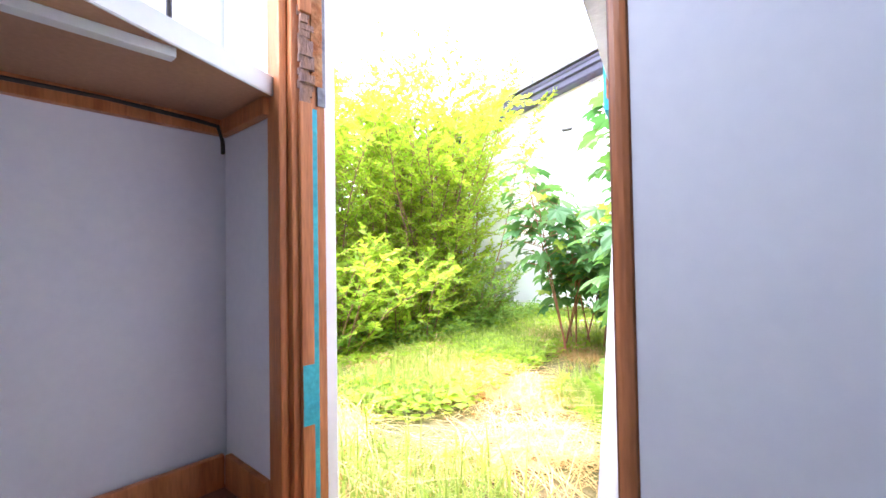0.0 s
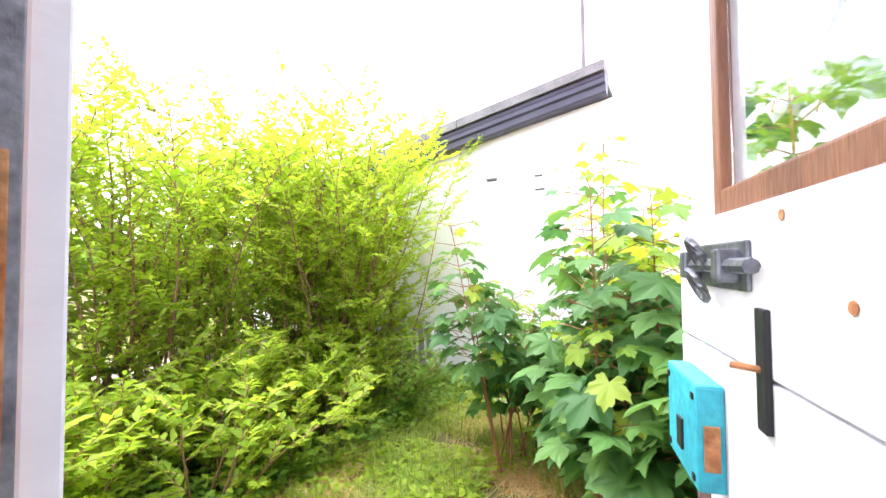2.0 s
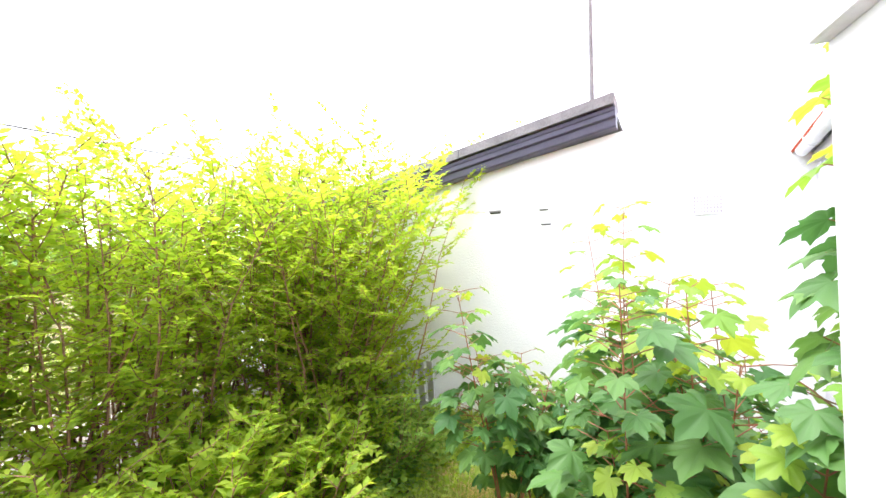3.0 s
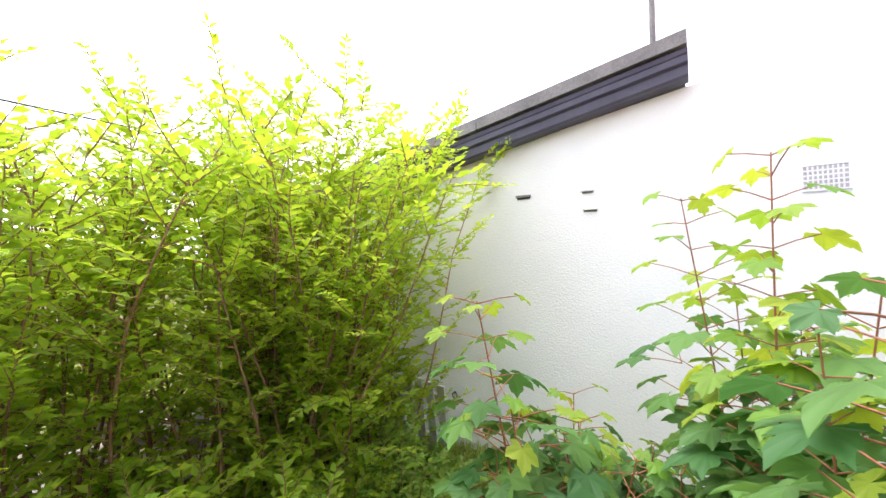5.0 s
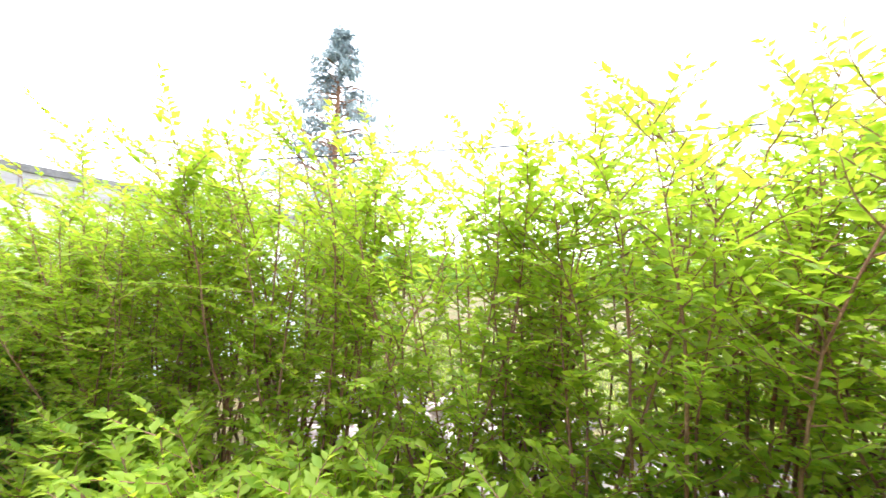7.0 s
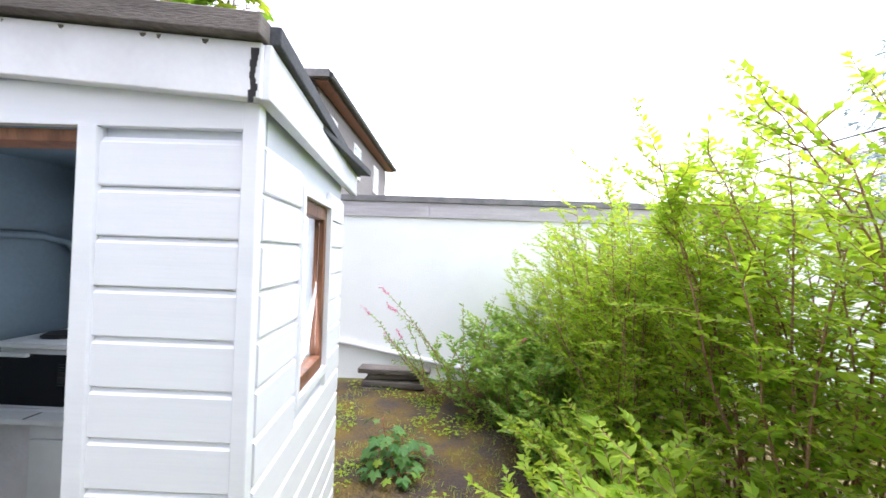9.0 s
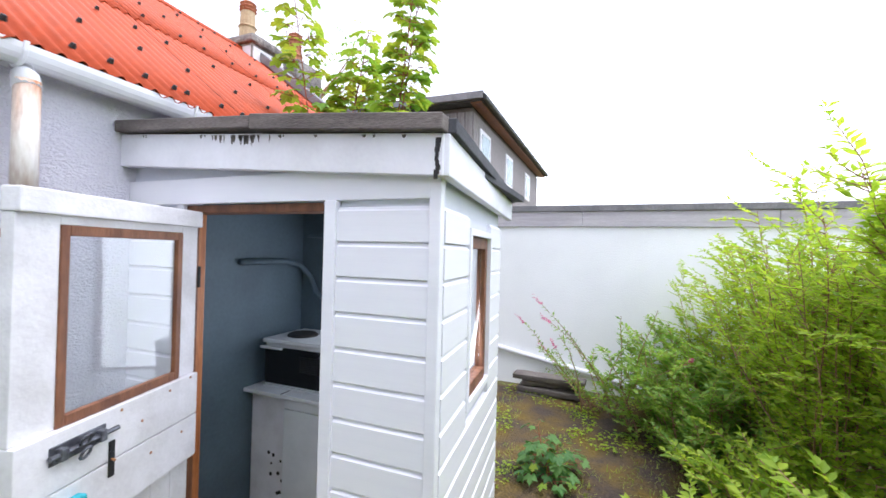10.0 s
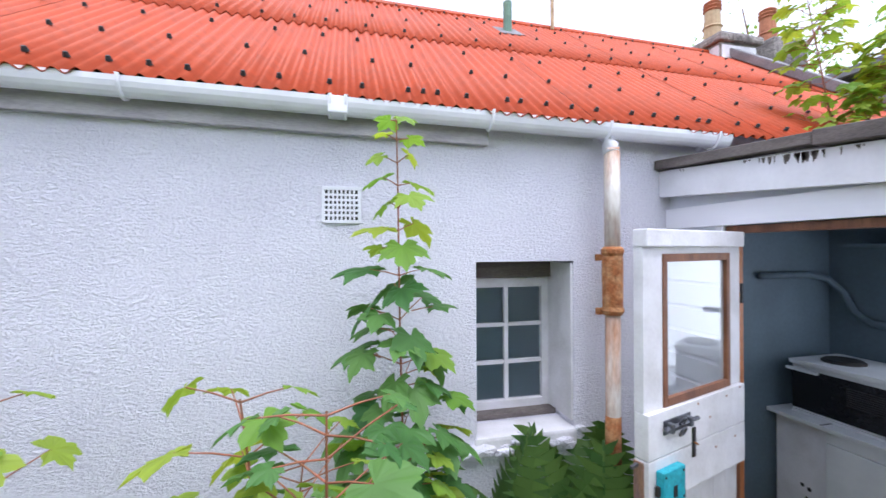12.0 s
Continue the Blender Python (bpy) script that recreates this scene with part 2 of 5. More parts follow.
def tube(points, radii, sides=8, bm=None, caps=True):
    """A round tube along points, with a radius at each."""
    bm = bm or bmesh.new()
    pts = [Vector(p) for p in points]
    rings = []
    for i, p in enumerate(pts):
        d = (pts[min(i + 1, len(pts) - 1)] - pts[max(i - 1, 0)]).normalized()
        side = d.orthogonal().normalized() if abs(d.z) > 0.98 else d.cross(Vector((0, 0, 1))).normalized()
        up = side.cross(d)
        r = radii[i] if isinstance(radii, (list, tuple)) else radii
        rings.append([bm.verts.new(p + r * (math.cos(2 * math.pi * k / sides) * side + math.sin(2 * math.pi * k / sides) * up)) for k in range(sides)])
    for a, b in zip(rings, rings[1:]):
        for k in range(sides):
            bm.faces.new((a[k], a[(k + 1) % sides], b[(k + 1) % sides], b[k]))
    if caps:
        bm.faces.new(rings[0])
        bm.faces.new(list(reversed(rings[-1])))
    bmesh.ops.recalc_face_normals(bm, faces=bm.faces)
    return bm


WING = pose(0.1, 0.6, 0, 0, 0, 4.2) @ pose(-0.1, -0.6, 0)  # the wing stands a little out of square with the cottage


def turned(ob):
    """Turn a thing that belongs to the wing into the wing's own square."""
    ob.matrix_basis = WING @ ob.matrix_basis
    return ob


def quadmesh(name, verts, faces, material, parent=None, smooth=False):
    """A mesh from arrays of corners and faces (all of one size)."""
    verts, faces = np.asarray(verts, dtype=np.float32).reshape(-1, 3), np.asarray(faces, dtype=np.int32)
    me = bpy.data.meshes.new(name)
    me.vertices.add(len(verts))
    me.vertices.foreach_set("co", verts.ravel())
    k = faces.shape[1]
    me.loops.add(faces.size)
    me.loops.foreach_set("vertex_index", faces.ravel())
    me.polygons.add(len(faces))
    me.polygons.foreach_set("loop_start", np.arange(0, faces.size, k, dtype=np.int32))
    me.polygons.foreach_set("loop_total", np.full(len(faces), k, dtype=np.int32))
    me.update(calc_edges=True)
    if smooth:
        me.polygons.foreach_set("use_smooth", [True] * len(faces))
    me.materials.append(material)
    ob = new(name, me)
    ob.parent = parent
    return ob


def wall_with_holes(name, axis, at, thick, u0, u1, z0, z1, holes, material, label, top=None):
    """A wall in the plane axis=at (to at-thick), with rectangular holes (u0, u1, z0, z1) through it. top: height at u0 and u1."""
    us = sorted({u0, u1, *[h[0] for h in holes], *[h[1] for h in holes]})
    zs = sorted({z0, z1, *[h[2] for h in holes], *[h[3] for h in holes]})
    bm = bmesh.new()
    for a, b in zip(us, us[1:]):
        for c, d in zip(zs, zs[1:]):
            if any(h[0] <= a and b <= h[1] and h[2] <= c and d <= h[3] for h in holes):
                continue
            if axis == "x":
                box(at - thick, at, a, b, c, d, bm=bm)
            else:
                box(a, b, at - thick, at, c, d, bm=bm)
    bmesh.ops.remove_doubles(bm, verts=bm.verts, dist=0.0005)
    seen, dead = {}, []
    for f in bm.faces:
        key = tuple(round(c, 3) for c in f.calc_center_median())
        if key in seen:
            dead += [f, seen[key]]
        seen[key] = f
    bmesh.ops.delete(bm, geom=list(set(dead)), context="FACES")
    if top:
        for v in bm.verts:
            if abs(v.co.z - z1) < 1e-4:
                u = v.co.y if axis == "x" else v.co.x
                v.co.z = top[0] + (top[1] - top[0]) * (u - u0) / (u1 - u0)
    return tagged(obj(name, bm, material), label, "wall", kind="structure")


# ---- ground ----
def ground_height(x, y):
    h = -0.30 + 0.04 * noise.noise((x * 0.5, y * 0.5, 0)) + 0.015 * noise.noise((x * 2.1, y * 2.1, 3))
    return h + 0.06 * max(0.0, min(1.0, (-1.5 - x) / 3))


n_side = 141
axis_u = np.concatenate([np.linspace(-400, -12, 14)[:-1], np.linspace(-12, 12, n_side), np.linspace(12, 400, 14)[1:]])
gx, gy = np.meshgrid(axis_u, axis_u, indexing="ij")
gz = np.array([[ground_height(a, b) for b in axis_u] for a in axis_u])
inside = (gx > -1.35) & (gx < 0.02) & (gy > -0.6) & (gy < 1.15)
gz = np.where(inside, -0.6, gz)
count = len(axis_u)
ids = np.arange(count * count).reshape(count, count)
faces = np.stack([ids[:-1, :-1], ids[1:, :-1], ids[1:, 1:], ids[:-1, 1:]], -1).reshape(-1, 4)
ground = tagged(quadmesh("ground", np.stack([gx, gy, gz], -1), faces, SOIL, smooth=True), "rough overgrown garden soil with thin grass", "ground", kind="structure")

# ---- the house wall, wing wall and neighbour's walls ----
EAVE = 2.70
FALL = Matrix.Translation((0.6, 0, 2.66)) @ Matrix.Rotation(radians(-1.1), 4, "Y") @ Matrix.Translation((-0.6, 0, -2.66))  # the eaves rise a little towards the wing
wall_house = wall_with_holes("wall_house", "y", -0.52, 0.45, -3.0, 5.42, -0.6, EAVE, [(0.75, 1.34, 0.95, 1.91)], RENDER, "white roughcast cottage wall with a deep window recess")
wall_wing = turned(wall_with_holes("wall_wing", "x", 5.5, 0.25, -1.15, 7.5, -0.6, 3.3, [], RENDER_FAR, "white roughcast wall of the wing", top=(3.53, 2.05)))
wall_far = wall_with_holes("wall_far", "x", -5.5, 0.25, -1.2, 9.0, -0.6, 2.36, [], RENDER_FAR, "plain white painted wall under a pale board")

# ---- the porch ----
FLOOR = -0.2
SKEW = pose(0.09, 1.18, 0, 0, 0, 5.07)  # the side wall leans a little out of square; it runs along -x from here
wall_porch_front = wall_with_holes("wall_porch_front", "x", 0.09, 0.09, -0.52, 1.17, -0.4, 2.32, [(-0.138, 0.72, -0.4, 2.13)], GREY, "grey painted porch wall with the back door opening", top=(2.42, 2.26))
wall_porch_side = wall_with_holes("wall_porch_side", "y", 0.0, 0.085, -1.36, -0.092, -0.4, 2.2, [(-0.93, -0.45, 1.20, 1.98)], GREY, "grey painted porch side wall with a small window")
wall_porch_side.matrix_basis = SKEW
# the hole is an unseen opening, added to let light into the porch
wall_porch_back = wall_with_holes("wall_porch_back", "x", -1.18, 0.1, -0.52, 1.05, -0.4, 2.3, [(0.10, 0.98, 0.95, 2.05)], BLUEGREY, "blue-grey painted back wall inside the porch, with an added window opening")
floor = tagged(obj("floor", box(-1.18, -0.002, -0.518, 1.05, FLOOR - 0.17, FLOOR - 0.13), LINO), "worn brown lino floor of the porch", "floor", kind="structure")
threshold = tagged(obj("threshold", box(-0.02, 0.14, -0.15, 0.72, -0.4, FLOOR, 0.008), BROWNWOOD), "worn brown wooden door sill", "sill", kind="structure")
ceiling = tagged(obj("ceiling", box(-1.18, -0.002, -0.518, 1.05, 2.20, 2.23), BLUEGREY), "dull blue-grey boarded porch ceiling", "ceiling", kind="structure")
lining = tagged(obj("wall_lining", box(-1.178, -0.002, -0.518, -0.503, -0.33, 2.2), BLUEGREY), "blue-grey painted board lining on the house wall", "wall lining", kind="structure")

# outside boards: each one rounded at its lower edge over the next
BOARD = 0.140


def board_mesh(length):
    """A cladding board along y, its lower edge turned in to a shadow gap."""
    bm = bmesh.new()
    profile = [(0.0, 0.0), (0.021, 0.001), (0.024, 0.005), (0.024, 0.121), (0.016, 0.128), (0.011, 0.139), (0.0, 0.139)]
    rings = [[bm.verts.new((x, y, z)) for x, z in profile] for y in (0, length)]
    for k in range(len(profile)):
        j = (k + 1) % len(profile)
        bm.faces.new((rings[0][k], rings[1][k], rings[1][j], rings[0][j]))
    bm.faces.new(rings[0])
    bm.faces.new(list(reversed(rings[1])))
    bmesh.ops.recalc_face_normals(bm, faces=bm.faces)
    me = bpy.data.meshes.new("board")
    bm.to_mesh(me)
    bm.free()
    me.materials.append(CLAD)
    return me


def boards(parent, length, m, z0, z1, skip=None):
    """Courses of boards from z0 up to z1 under a wall, each an object of its own."""
    shared = board_mesh(length)
    for k in range(int((z1 - z0) / BOARD + 1e-6)):
        z = z0 + k * BOARD
        spans = [(0.0, shared)]
        if skip and skip[2] - BOARD < z < skip[3]:
            spans = [(0.0, board_mesh(skip[0])), (skip[1], board_mesh(length - skip[1]))]
        for start, me in spans:
            ob = new("board", me)
            ob.parent = parent
            ob.matrix_local = parent.matrix_basis.inverted() @ m @ Matrix.Translation((0, start, z))


boards(wall_porch_front, 0.405, pose(0.09, 0.755, 0), -0.31, 2.08)
boards(wall_porch_front, 0.36, pose(0.09, -0.518, 0), -0.31, 2.08)
boards(wall_porch_side, 1.31, SKEW @ pose(-0.02, 0.002, 0, 0, 0, 90), -0.31, 2.08, skip=(0.40, 0.94, 1.16, 2.02))


def strip(name, label, bm, material=TRIM):
    return tagged(obj(name, bm, material), label, "trim", kind="structure")


strip("trim_corner_post", "white painted corner post of the porch", box(0.085, 0.125, 1.160, 1.206, -0.32, 2.2, 0.004), CLAD)
strip("trim_opening_side", "white painted trim beside the back door opening", box(0.091, 0.128, 0.700, 0.755, -0.32, 2.095, 0.004), CLAD)
strip("trim_opening_head", "white painted board over the back door", box(0.091, 0.121, -0.518, 1.16, 2.095, 2.215, 0.003), CLAD)
strip("trim_opening_hinge", "white painted trim on the hinge side", box(0.091, 0.112, -0.178, -0.132, -0.32, 2.095, 0.003), CLAD)
# fascia: falls from the house towards the outer corner
FX = 0.165


def sloped(x0, x1, y0, y1, za0, za1, zb0, zb1):
    """A board along y whose bottom and top are za0, za1 at y0 and zb0, zb1 at y1."""
    bm = box(x0, x1, y0, y1, 0, 1)
    for v in bm.verts:
        k = (v.co.y - y0) / (y1 - y0)
        lo, hi = za0 + (zb0 - za0) * k, za1 + (zb1 - za1) * k
        v.co.z = hi if v.co.z > 0.5 else lo
    bmesh.ops.bevel(bm, geom=list(bm.edges), offset=0.003, segments=1, affect="EDGES")
    return bm


strip("fascia_front", "white fascia board streaked with black mould at the top", sloped(0.126, FX, -0.60, 1.225, 2.295, 2.455, 2.165, 2.315))
ob = strip("fascia_side", "white fascia board of the porch side", sloped(-0.04, 0.0, -1.60, 0.068, 2.14, 2.27, 2.165, 2.315))
ob.matrix_basis = SKEW @ Matrix(((0, 1, 0, 0), (-1, 0, 0, 0.02), (0, 0, 1, 0), (0, 0, 0, 1)))
porch_roof = tagged(obj("roof_porch", sloped(-1.50, 0.13, -0.55, 1.19, 2.43, 2.47, 2.27, 2.31), FELT), "low flat felt roof of the porch", "roof", kind="structure")
strip("roof_edge_front", "dark rotting timber edge on the porch roof", sloped(0.10, 0.20, -0.52, 0.36, 2.455, 2.51, 2.40, 2.45), OLDWOOD)
strip("roof_edge_front_felt", "dark rotting timber edge wrapped in felt", sloped(0.09, 0.205, 0.365, 1.235, 2.39, 2.455, 2.317, 2.375), OLDWOOD)
ob = strip("roof_edge_side", "black felt edge on the porch side", sloped(-0.05, 0.03, -1.62, 0.06, 2.272, 2.325, 2.317, 2.37), FELT)
ob.matrix_basis = SKEW @ Matrix(((0, 1, 0, 0), (-1, 0, 0, 0.03), (0, 0, 1, 0), (0, 0, 0, 1)))

# ---- the cottage roof ----
PITCH, Y_EAVE, Z_EAVE, Y_RIDGE = math.tan(radians(36.8)), -0.36, 2.68, -3.05
X_WEST, X_EAST = -3.0, 5.2


def roof_z(y):
    return Z_EAVE + PITCH * (Y_EAVE - y)


roof_house = tagged(new("roof_house"), "orange corrugated sheet roof with black-capped fixings", "roof", kind="structure")
roof_house.matrix_basis = FALL
WAVE, AMP = 0.0762, 0.0125


def sheet_mesh(name, waves, run, steps):
    cols = waves * 8 + 1
    u = np.arange(cols) * WAVE / 8
    v = np.linspace(0, run, steps)
    uu, vv = np.meshgrid(u, v, indexing="ij")
    zz = AMP * np.cos(uu / WAVE * 2 * np.pi)
    top = np.stack([uu, vv, zz], -1).reshape(-1, 3)
    bottom = top - np.array([0, 0, 0.004])
    k = np.arange(cols * steps).reshape(cols, steps)
    f = np.stack([k[:-1, :-1], k[1:, :-1], k[1:, 1:], k[:-1, 1:]], -1).reshape(-1, 4)
    edge = np.stack([k[:-1, 0], k[:-1, 0] + k.size, k[1:, 0] + k.size, k[1:, 0]], -1)
    ob = quadmesh(name, np.concatenate([top, bottom]), np.concatenate([f, f[:, ::-1] + k.size, edge]), ORANGE, roof_house, smooth=True)
    return ob


slope = math.hypot(Y_RIDGE - Y_EAVE, roof_z(Y_RIDGE) - Z_EAVE)
tilt = Matrix(((1, 0, 0, 0), (0, -math.cos(radians(36.8)), math.sin(radians(36.8)), 0), (0, math.sin(radians(36.8)), math.cos(radians(36.8)), 0), (0, 0, 0, 1)))
low_run = 1.62
first_low, first_high = sheet_mesh("sheet", 9, low_run + 0.1, 3), sheet_mesh("sheet", 9, slope - low_run, 3)
spots = []
k = 0
x = X_WEST
while x < X_EAST - 0.05:
    for ob, start, lift in ((first_low, 0.0, 0.0), (first_high, low_run, 0.010)):
        one = ob if k == 0 else new("sheet", ob.data)
        one.parent = roof_house
        jitter = random.uniform(-0.012, 0.012)
        one.matrix_local = Matrix.Translation((x, Y_EAVE, Z_EAVE)) @ tilt @ Matrix.Translation((0, start - 0.03 + jitter, lift + 0.002 * (k % 2)))
    x += WAVE * 8
    k += 1
# fixings: a black cap on every second or third crest of each purlin
bm = bmesh.new()
bmesh.ops.create_cone(bm, cap_ends=True, segments=7, radius1=0.015, radius2=0.009, depth=0.022)
cap_me = bpy.data.meshes.new("fixing_cap")
bm.to_mesh(cap_me)
bm.free()
cap_me.materials.append(BLACK)
for row in (0.10, 0.62, 1.18, 1.70, 2.25, 2.85, 3.2):
    c = int(random.uniform(0, 2))
    while c * WAVE < X_EAST - X_WEST - 0.1:
        if (X_WEST + c * WAVE) > -2.9 and row < slope - 0.05:
            cap = new("fixing_cap", cap_me)
            cap.parent = roof_house
            cap.matrix_local = Matrix.Translation((X_WEST + c * WAVE, Y_EAVE, Z_EAVE)) @ tilt @ Matrix.Translation((0, row + random.uniform(-0.012, 0.012), AMP + 0.015 + (0.012 if row > low_run else 0)))
        c += random.choice((2, 2, 3, 1)) if row < 0.5 else random.choice((3, 4, 4, 5))
# ridge roll and back slope
part("ridge_cap", tube([(X_WEST, Y_RIDGE, roof_z(Y_RIDGE) + 0.0), (X_EAST, Y_RIDGE, roof_z(Y_RIDGE) + 0.0)], 0.05, 8), ORANGE, roof_house)
# black strip stands in for the shade between sheet ends and gutter
part("eaves_shade_strip", box(-0.15, X_EAST, -0.475, -0.445, 2.62, 2.722), BLACK, roof_house, "black strip added for the shade below the sheet ends")
part("back_slope", bar((1.1, Y_RIDGE, roof_z(Y_RIDGE) - 0.02), (1.1, Y_RIDGE - 2.7, 2.7), 8.2, 0.02), ORANGE, roof_house)
strip("trim_west_skew", "grey cement skew along the gable", bar((-3.02, -0.36, roof_z(-0.36) + 0.03), (-3.02, Y_RIDGE, roof_z(Y_RIDGE) + 0.03), 0.16, 0.10, bevel=0.01), COPING)
bm = bmesh.new()
vs = [bm.verts.new(p) for p in ((-3.0, -0.5, 2.5), (-3.0, -5.6, 2.5), (-3.0, Y_RIDGE, roof_z(Y_RIDGE) - 0.03), (-3.25, -0.5, 2.5), (-3.25, -5.6, 2.5), (-3.25, Y_RIDGE, roof_z(Y_RIDGE) - 0.03))]
for f in ((0, 1, 2), (5, 4, 3), (0, 3, 4, 1), (1, 4, 5, 2), (2, 5, 3, 0)):
    bm.faces.new([vs[i] for i in f])
bmesh.ops.recalc_face_normals(bm, faces=bm.faces)
tagged(obj("wall_gable_west", bm, STONE), "weathered stone gable head", "wall", kind="structure")
strip("wall_plate_board", "peeling pale board under the gutter", box(1.28, 5.2, -0.519, -0.47, 2.525, 2.615, 0.004), PALEBOARD).matrix_basis = FALL
strip("soffit_board", "stained white soffit under the eaves", box(-0.0, 5.2, -0.519, -0.37, 2.62, 2.645), DOORPAINT).matrix_basis = FALL


# ---- gutter, downpipe, vent, window of the cottage ----
def make_gutter():
    g = thing("gutter", "white half-round plastic gutter under the orange roof", "gutter")
    bm = bmesh.new()
    for x0, x1 in ((-0.2, 5.2),):
        rings = []
        for x in (x0, x1):
            outer = [(x, -0.40 + 0.058 * math.cos(a), 2.665 + 0.075 * math.sin(a)) for a in np.linspace(-math.pi, 0, 11)]
            inner = [(x, -0.40 + 0.053 * math.cos(a), 2.665 + 0.070 * math.sin(a)) for a in np.linspace(0, -math.pi, 11)]
            rings.append([bm.verts.new(p) for p in outer + inner])
        n = len(rings[0])
        for k in range(n):
            bm.faces.new((rings[0][k], rings[1][k], rings[1][(k + 1) % n], rings[0][(k + 1) % n]))
        bm.faces.new(rings[0])
        bm.faces.new(rings[1])
    bmesh.ops.recalc_face_normals(bm, faces=bm.faces)
    part("channel", bm, GUTTER, g, smooth=False)
    for x in (-0.1, 0.62, 1.30, 2.03, 2.10, 2.95, 3.9, 4.7):
        bm = bmesh.new()
        pts = [(x, -0.40 + 0.064 * math.cos(a), 2.665 + 0.081 * math.sin(a)) for a in np.linspace(-math.pi, 0, 9)] + [(x, -0.335, 2.672)]
        tube(pts, 0.009, 6, bm)
        bar((x, -0.46, 2.66), (x, -0.50, 2.60), 0.022, 0.012, bm)
        part("bracket", bm, GUTTER, g)
    part("joint", box(2.02, 2.11, -0.463, -0.337, 2.587, 2.668, 0.008), GUTTER, g)
    return g


make_gutter().matrix_basis = FALL


def make_downpipe():
    d = thing("downpipe", "cream iron downpipe streaked and flaking with rust", "drainpipe", (0.60, -0.37, 0))
    part("outlet", tube([(0, -0.03, 2.62), (0, -0.02, 2.56), (0, 0.0, 2.50)], [0.042, 0.042, 0.046], 12), GUTTER, d, "white plastic gutter outlet", True)
    part("upper_pipe", tube([(0, 0.0, 2.53), (0, 0, 1.95)], 0.042, 12), RUSTY, d, smooth=True)
    part("collar", tube([(0, 0, 1.99), (0, 0, 1.975), (0, 0, 1.955), (0, 0, 1.94), (0, 0, 1.92), (0, 0, 1.66), (0, 0, 1.64), (0, 0, 1.615)], [0.047, 0.060, 0.060, 0.052, 0.056, 0.054, 0.062, 0.050], 14), RUST, d, "rusted iron socket")
    part("lower_pipe", tube([(0, 0, 1.62), (0, 0, 0.9), (0, 0, -0.3)], 0.041, 12), RUSTY, d, smooth=True)
    part("foot_rust", tube([(0, 0, 1.06), (0, 0, 0.75)], [0.043, 0.0425], 12), RUST, d, "rust-eaten lower length", True)
    for z in (1.93, 1.63):
        part("ear", box(-0.07, 0.07, -0.06, -0.035, z - 0.018, z + 0.018, 0.004), RUST, d)
    return d


make_downpipe()


def make_grille(name, label, m, w=0.19, h=0.17, cols=8, rows=6, hollow=None):
    """A louvre grille of crossing bars in a frame; faces +y before m."""
    g = thing(name, label, "air vent")
    g.matrix_basis = m
    part("backing", box(-w / 2, w / 2, 0.001, 0.004, -h / 2, h / 2), hollow or BLACK, g, "dark hollow")
    for z in (-h / 2 - 0.006, h / 2 + 0.006):
        part("frame_bar", box(-w / 2 - 0.012, w / 2 + 0.012, 0.0, 0.014, z - 0.008, z + 0.008, 0.002), TRIM, g)
    for x in (-w / 2 - 0.006, w / 2 + 0.006):
        part("frame_bar", box(x - 0.008, x + 0.008, 0.0, 0.013, -h / 2, h / 2, 0.002), TRIM, g)
    for k in range(1, cols):
        x = -w / 2 + w * k / cols
        part("slat", box(x - 0.005, x + 0.005, 0.004, 0.011, -h / 2, h / 2), TRIM, g)
    for k in range(1, rows):
        z = -h / 2 + h * k / rows
        part("slat", box(-w / 2, w / 2, 0.004, 0.010, z - 0.0055, z + 0.0055), TRIM, g)
    return g


make_grille("air_vent", "white plastic grille vent in the roughcast wall", pose(2.05, -0.519, 2.205), 0.165, 0.155)
turned(make_grille("air_vent", "white grille vent high on the wing wall", pose(5.248, -0.02, 2.30, 0, 0, 90), 0.26, 0.18, 9, 5, PALEBOARD))


